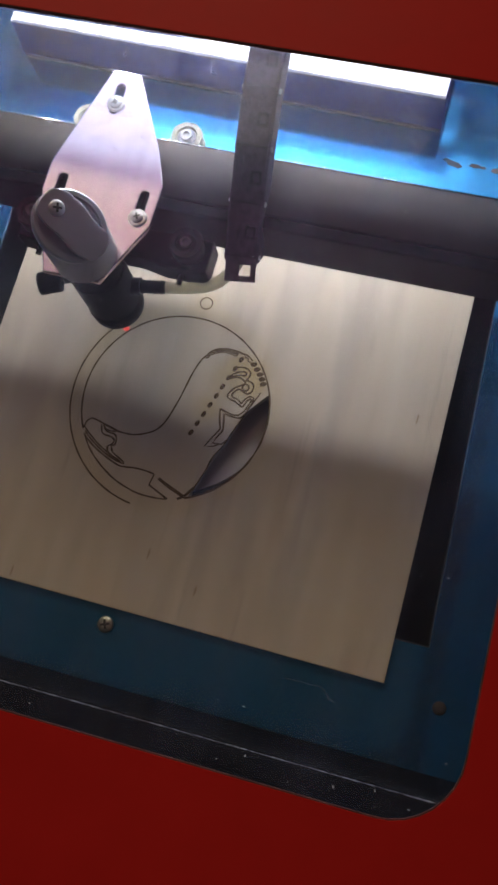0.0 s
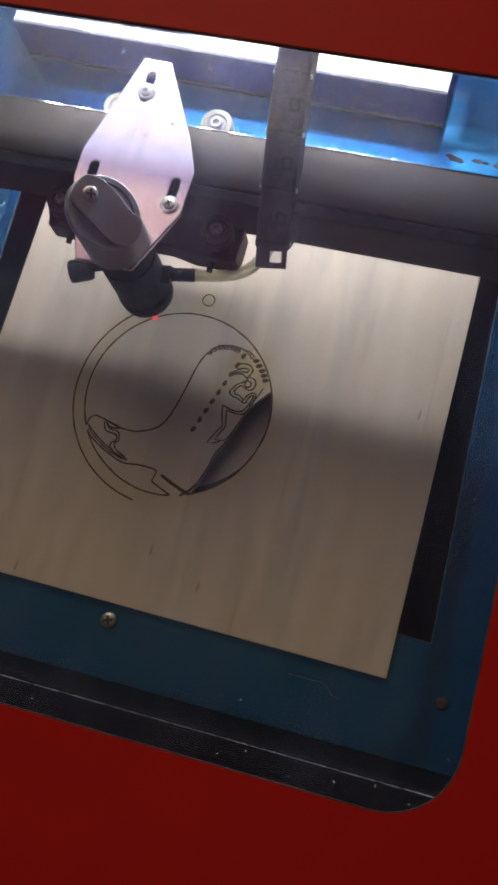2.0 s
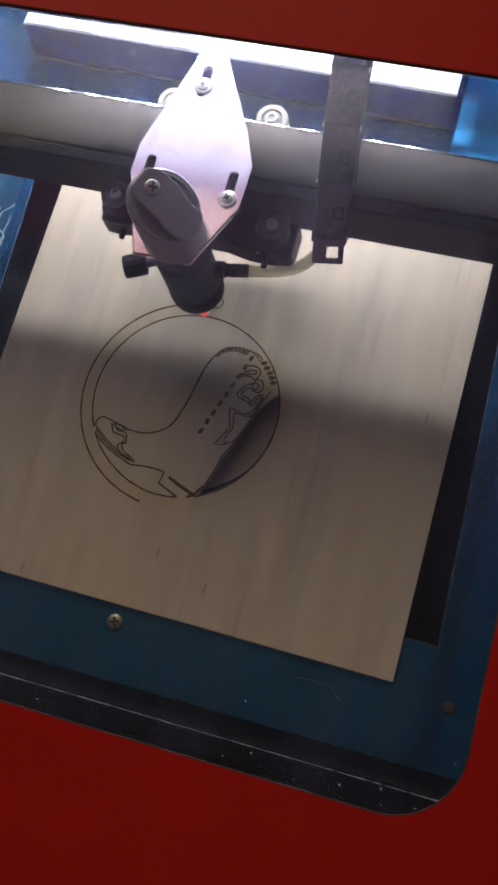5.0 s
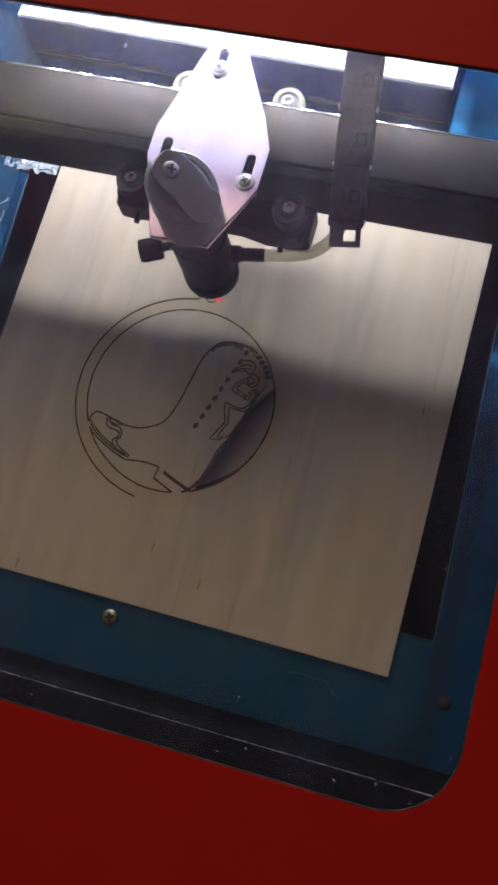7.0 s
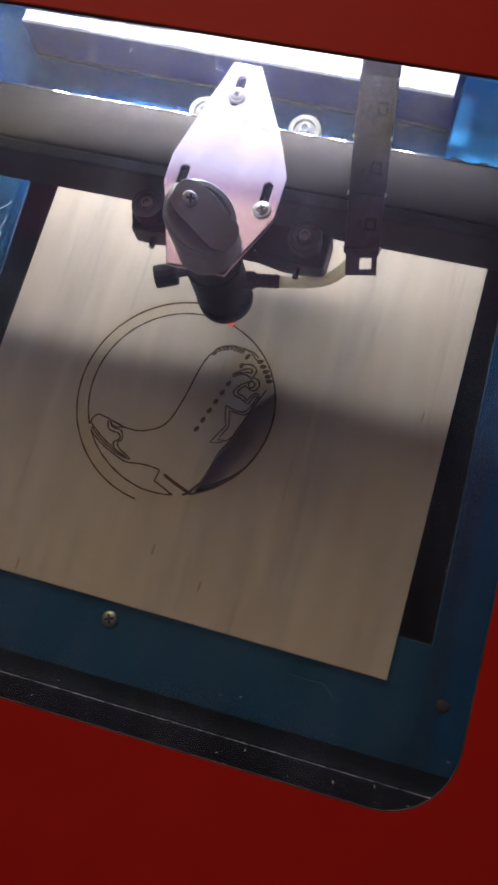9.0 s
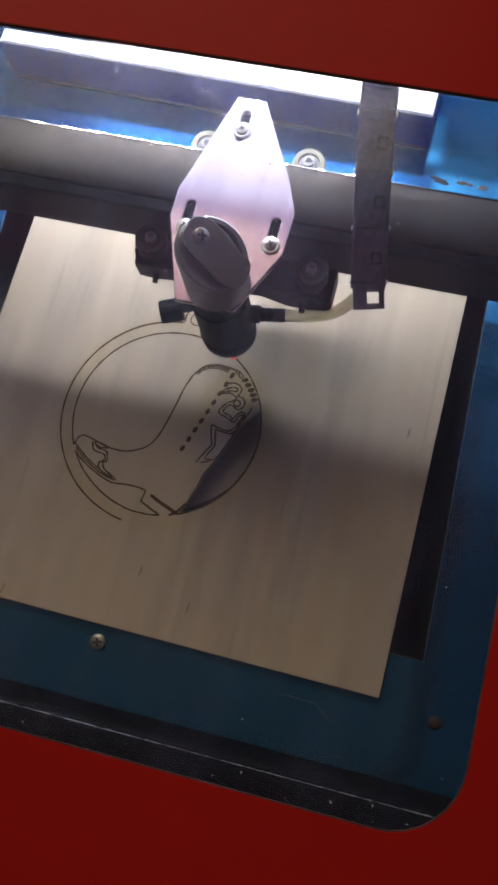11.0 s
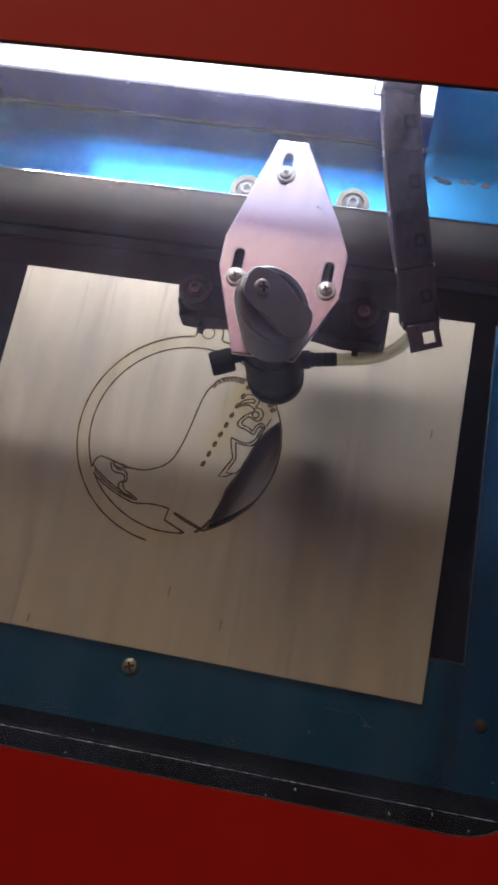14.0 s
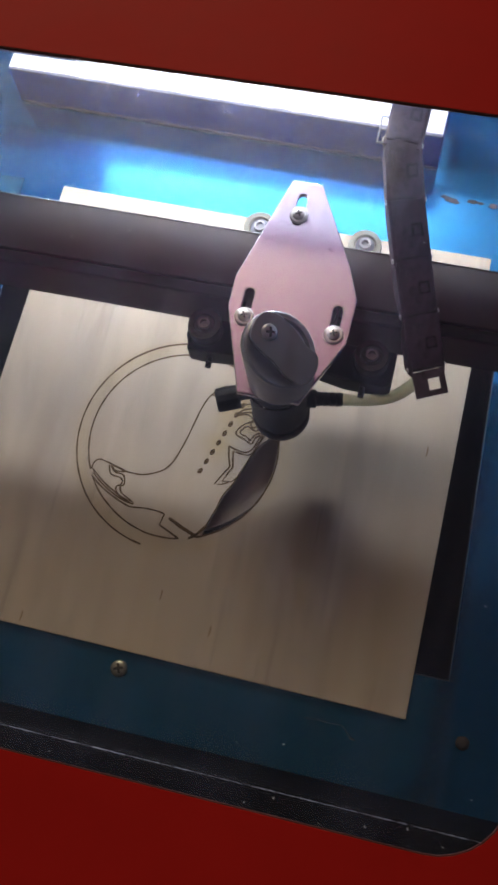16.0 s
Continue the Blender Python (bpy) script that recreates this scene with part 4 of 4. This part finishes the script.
    part("thumb_screw", lathe([(0.0018, 0.010), (0.0018, 0.0195), (0.0042, 0.0196), (0.0046, 0.0204), (0.0046, 0.0275), (0.0042, 0.0283)], m, 14), PLASTIC, head, "black knurled thumb screw")
    m = pose(AX[0], AX[1], 0.036, 0, 90, 10)
    prof = [(0.0036, 0.010), (0.0036, 0.0145), (0.0026, 0.0146)]
    for k in range(4):
        prof += [(0.0030, 0.0150 + 0.0025 * k), (0.0025, 0.0172 + 0.0025 * k)]
    part("air_fitting", lathe(prof, m, 18), PLASTIC, head, "black barbed air fitting")
    path = smooth_line([(0.0215, -0.0480, 0.036), (0.0290, -0.0467, 0.036), (0.0370, -0.0450, 0.0362), (0.0445, -0.0424, 0.0375), (0.0505, -0.0382, 0.0415), (0.0545, -0.0325, 0.047), (0.0565, -0.026, 0.053)], 8)
    part("air_hose", sweep(path, 0.0024, 14), HOSE, head, "cream rubber air hose", smooth=True)


build_head()

# ------------------------------------------------------------ the drag chain
chain = thing("drag_chain", pose(0, 0, 0), "dark plastic drag chain rising behind the laser head", "drag chain")
LINKS = []
PITCH = 0.0200


def build_chain():
    # the end piece with its square eye
    W2 = 0.0058
    eye = [(-0.0006, 0.0022), (0.0038, 0.0022), (0.0038, 0.0064), (-0.0006, 0.0064)]
    b = prism([(-W2, 0), (W2, 0), (W2, 0.0095), (-W2, 0.0095)], -0.0008, 0.0008, holes=[eye])
    end = part("chain_end", b, CHAIN, chain, "black end bracket with a square eye")
    LINKS.append(end)
    b = box(-W2, W2, -0.0004, PITCH + 0.0006, -0.0006, 0.0012, 0.0003)
    for s in (-1, 1):
        box(s * W2 - 0.0007, s * W2 + 0.0007, -0.0022, PITCH - 0.0028, -0.0095, 0.0007, 0.0003, bm=b)
    box(-W2, W2, 0.004, PITCH - 0.004, -0.0098, -0.0084, 0.0003, bm=b)
    box(-W2 - 0.0005, W2 + 0.0005, 0.0030, PITCH - 0.0012, -0.0085, 0.0009, 0.0003, bm=b)
    ob = part("chain_link", b, CHAIN, chain)
    b = box(0.0006, 0.0046, 0.0074, 0.0082, 0.0010, 0.0015)
    for x0, x1, y0, y1 in ((0.0006, 0.0046, 0.0112, 0.0120), (0.0006, 0.0014, 0.0082, 0.0112), (0.0038, 0.0046, 0.0082, 0.0112)):
        box(x0, x1, y0, y1, 0.0010, 0.0015, bm=b)
    box(-W2, W2, 0.0002, 0.0007, 0.0010, 0.00135, bm=b)
    mark = part("socket", b, CHAIND, ob, "dark square socket")
    pins = []
    for sx in (-1, 1):
        pins.append(part("pin", lathe([(0.0009, 0.0), (0.0009, 0.0005), (0.0004, 0.0008)], pose(sx * (W2 + 0.0006), 0.0, -0.0012, 0, 90 * sx, 0), 10), SCREW, ob, smooth=True))
    LINKS.append(ob)
    for i in range(6):
        c = new("chain_link", ob.data)
        c.parent = chain
        for q in (mark, *pins):
            d = new(q.name.split(".")[0], q.data)
            d.parent = c
        LINKS.append(c)
    b = box(-W2 - 0.0034, -W2 - 0.0029, -0.0010, 0.0090, -0.0030, -0.0022)
    for y in (-0.0010, 0.0040, 0.0085):
        box(-W2 - 0.0029, -W2 - 0.0002, y, y + 0.0005, -0.0030, -0.0022, bm=b)
    part("clip", b, PALEMETAL, LINKS[5], "pale open clip at the side of a chain link")


build_chain()


def chain_rows(gx, gy):
    """Poses of the chain's pieces for one place of the head."""
    dx = -0.0006 - 0.0057 * max(0.0, (gx + 0.046) / 0.072) ** 2.8
    pts = [Vector((0.0585, -0.0455, 0.0540)), Vector((0.0585 + dx * 0.5 - 0.001, -0.0366, 0.0575))]
    lean = dx
    for a, k in ((40.5, 1), (39, 1), (32, 0.97), (22, 0.8), (12, -0.1), (4, -0.2), (0, 0)):
        p, dx = pts[-1], lean * k
        f = math.sqrt(max(0.1, 1 - (dx / PITCH) ** 2))
        pts.append(p + Vector((dx, PITCH * f * math.cos(radians(a)), PITCH * f * math.sin(radians(a)))))
    out = []
    for a, c in zip(pts, pts[1:]):
        d = c - a
        yaw = math.degrees(math.atan2(-d.x, d.y))
        pit = math.degrees(math.atan2(d.z, math.hypot(d.x, d.y)))
        out.append(pose(gx + a.x, gy + a.y, a.z, 0, 0, yaw) @ pose(0, 0, 0, pit, 0, 0))
    return out


CUTS = []  # pieces of the kerf and the second at which the beam has passed them


def build_cuts():
    beam = [(t, Vector((x + AX[0], y + AX[1])) - RC) for t, x, y in HEAD]
    ang = [(t, math.degrees(math.atan2(v.y, v.x))) for t, v in beam]

    def when(a):
        for (t0, a0), (t1, a1) in zip(ang, ang[1:]):
            if a0 >= a > a1:
                return t0 + (t1 - t0) * (a0 - a) / (a0 - a1)
        return 0.0 if a > ang[0][1] else 16.0

    loop, w = Vector((-0.0112, 0.0372)), 0.0008
    for k in range(12):
        a0, a1 = 137 - k * 3.42, 137 - (k + 1) * 3.42
        CUTS.append((part("burnt_line", ribbon(arc(RC, RO, a0, a1, 4), w), BURN, board), min(4.6, when(a1))))
    CUTS.append((part("burnt_line", ribbon([(-0.0170, 0.0349), (-0.0170, 0.0372)], w), BURN, board), 4.9))
    for k in range(8):
        a0, a1 = 180 - k * 22.5, 180 - (k + 1) * 22.5
        CUTS.append((part("burnt_line", ribbon(arc(loop, 0.0058, a0, a1, 6), w), BURN, board), 5.0 + 2.7 * (k + 1) / 8))
    CUTS.append((part("burnt_line", ribbon([(-0.0054, 0.0372), (-0.0054, 0.0346)], w), BURN, board), 8.0))
    for k in range(16):
        a0, a1 = 81 - k * 4.0, 81 - (k + 1) * 4.0
        CUTS.append((part("burnt_line", ribbon(arc(RC, RO - 0.0025 * (k / 15), a0, a1, 4), w), BURN, board), max(8.2, when(a1))))


build_cuts()


def motions():
    for ob, t in CUTS:
        t = min(max(t, 0.3), 15.6)
        walk(ob, [(0, pose(0, 0, -0.0012)), (t - 0.2, pose(0, 0, -0.0012)), (t + 0.1, pose(0, 0, 0)), (16, pose(0, 0, 0))])
    walk(gantry, [(t, pose(0, y, 0)) for t, x, y in HEAD])
    walk(head, [(t, pose(x, y, 0)) for t, x, y in HEAD])
    rows = [(t, chain_rows(x, y)) for t, x, y in HEAD]
    for k, ob in enumerate(LINKS):
        walk(ob, [(t, ms[k]) for t, ms in rows])


motions()
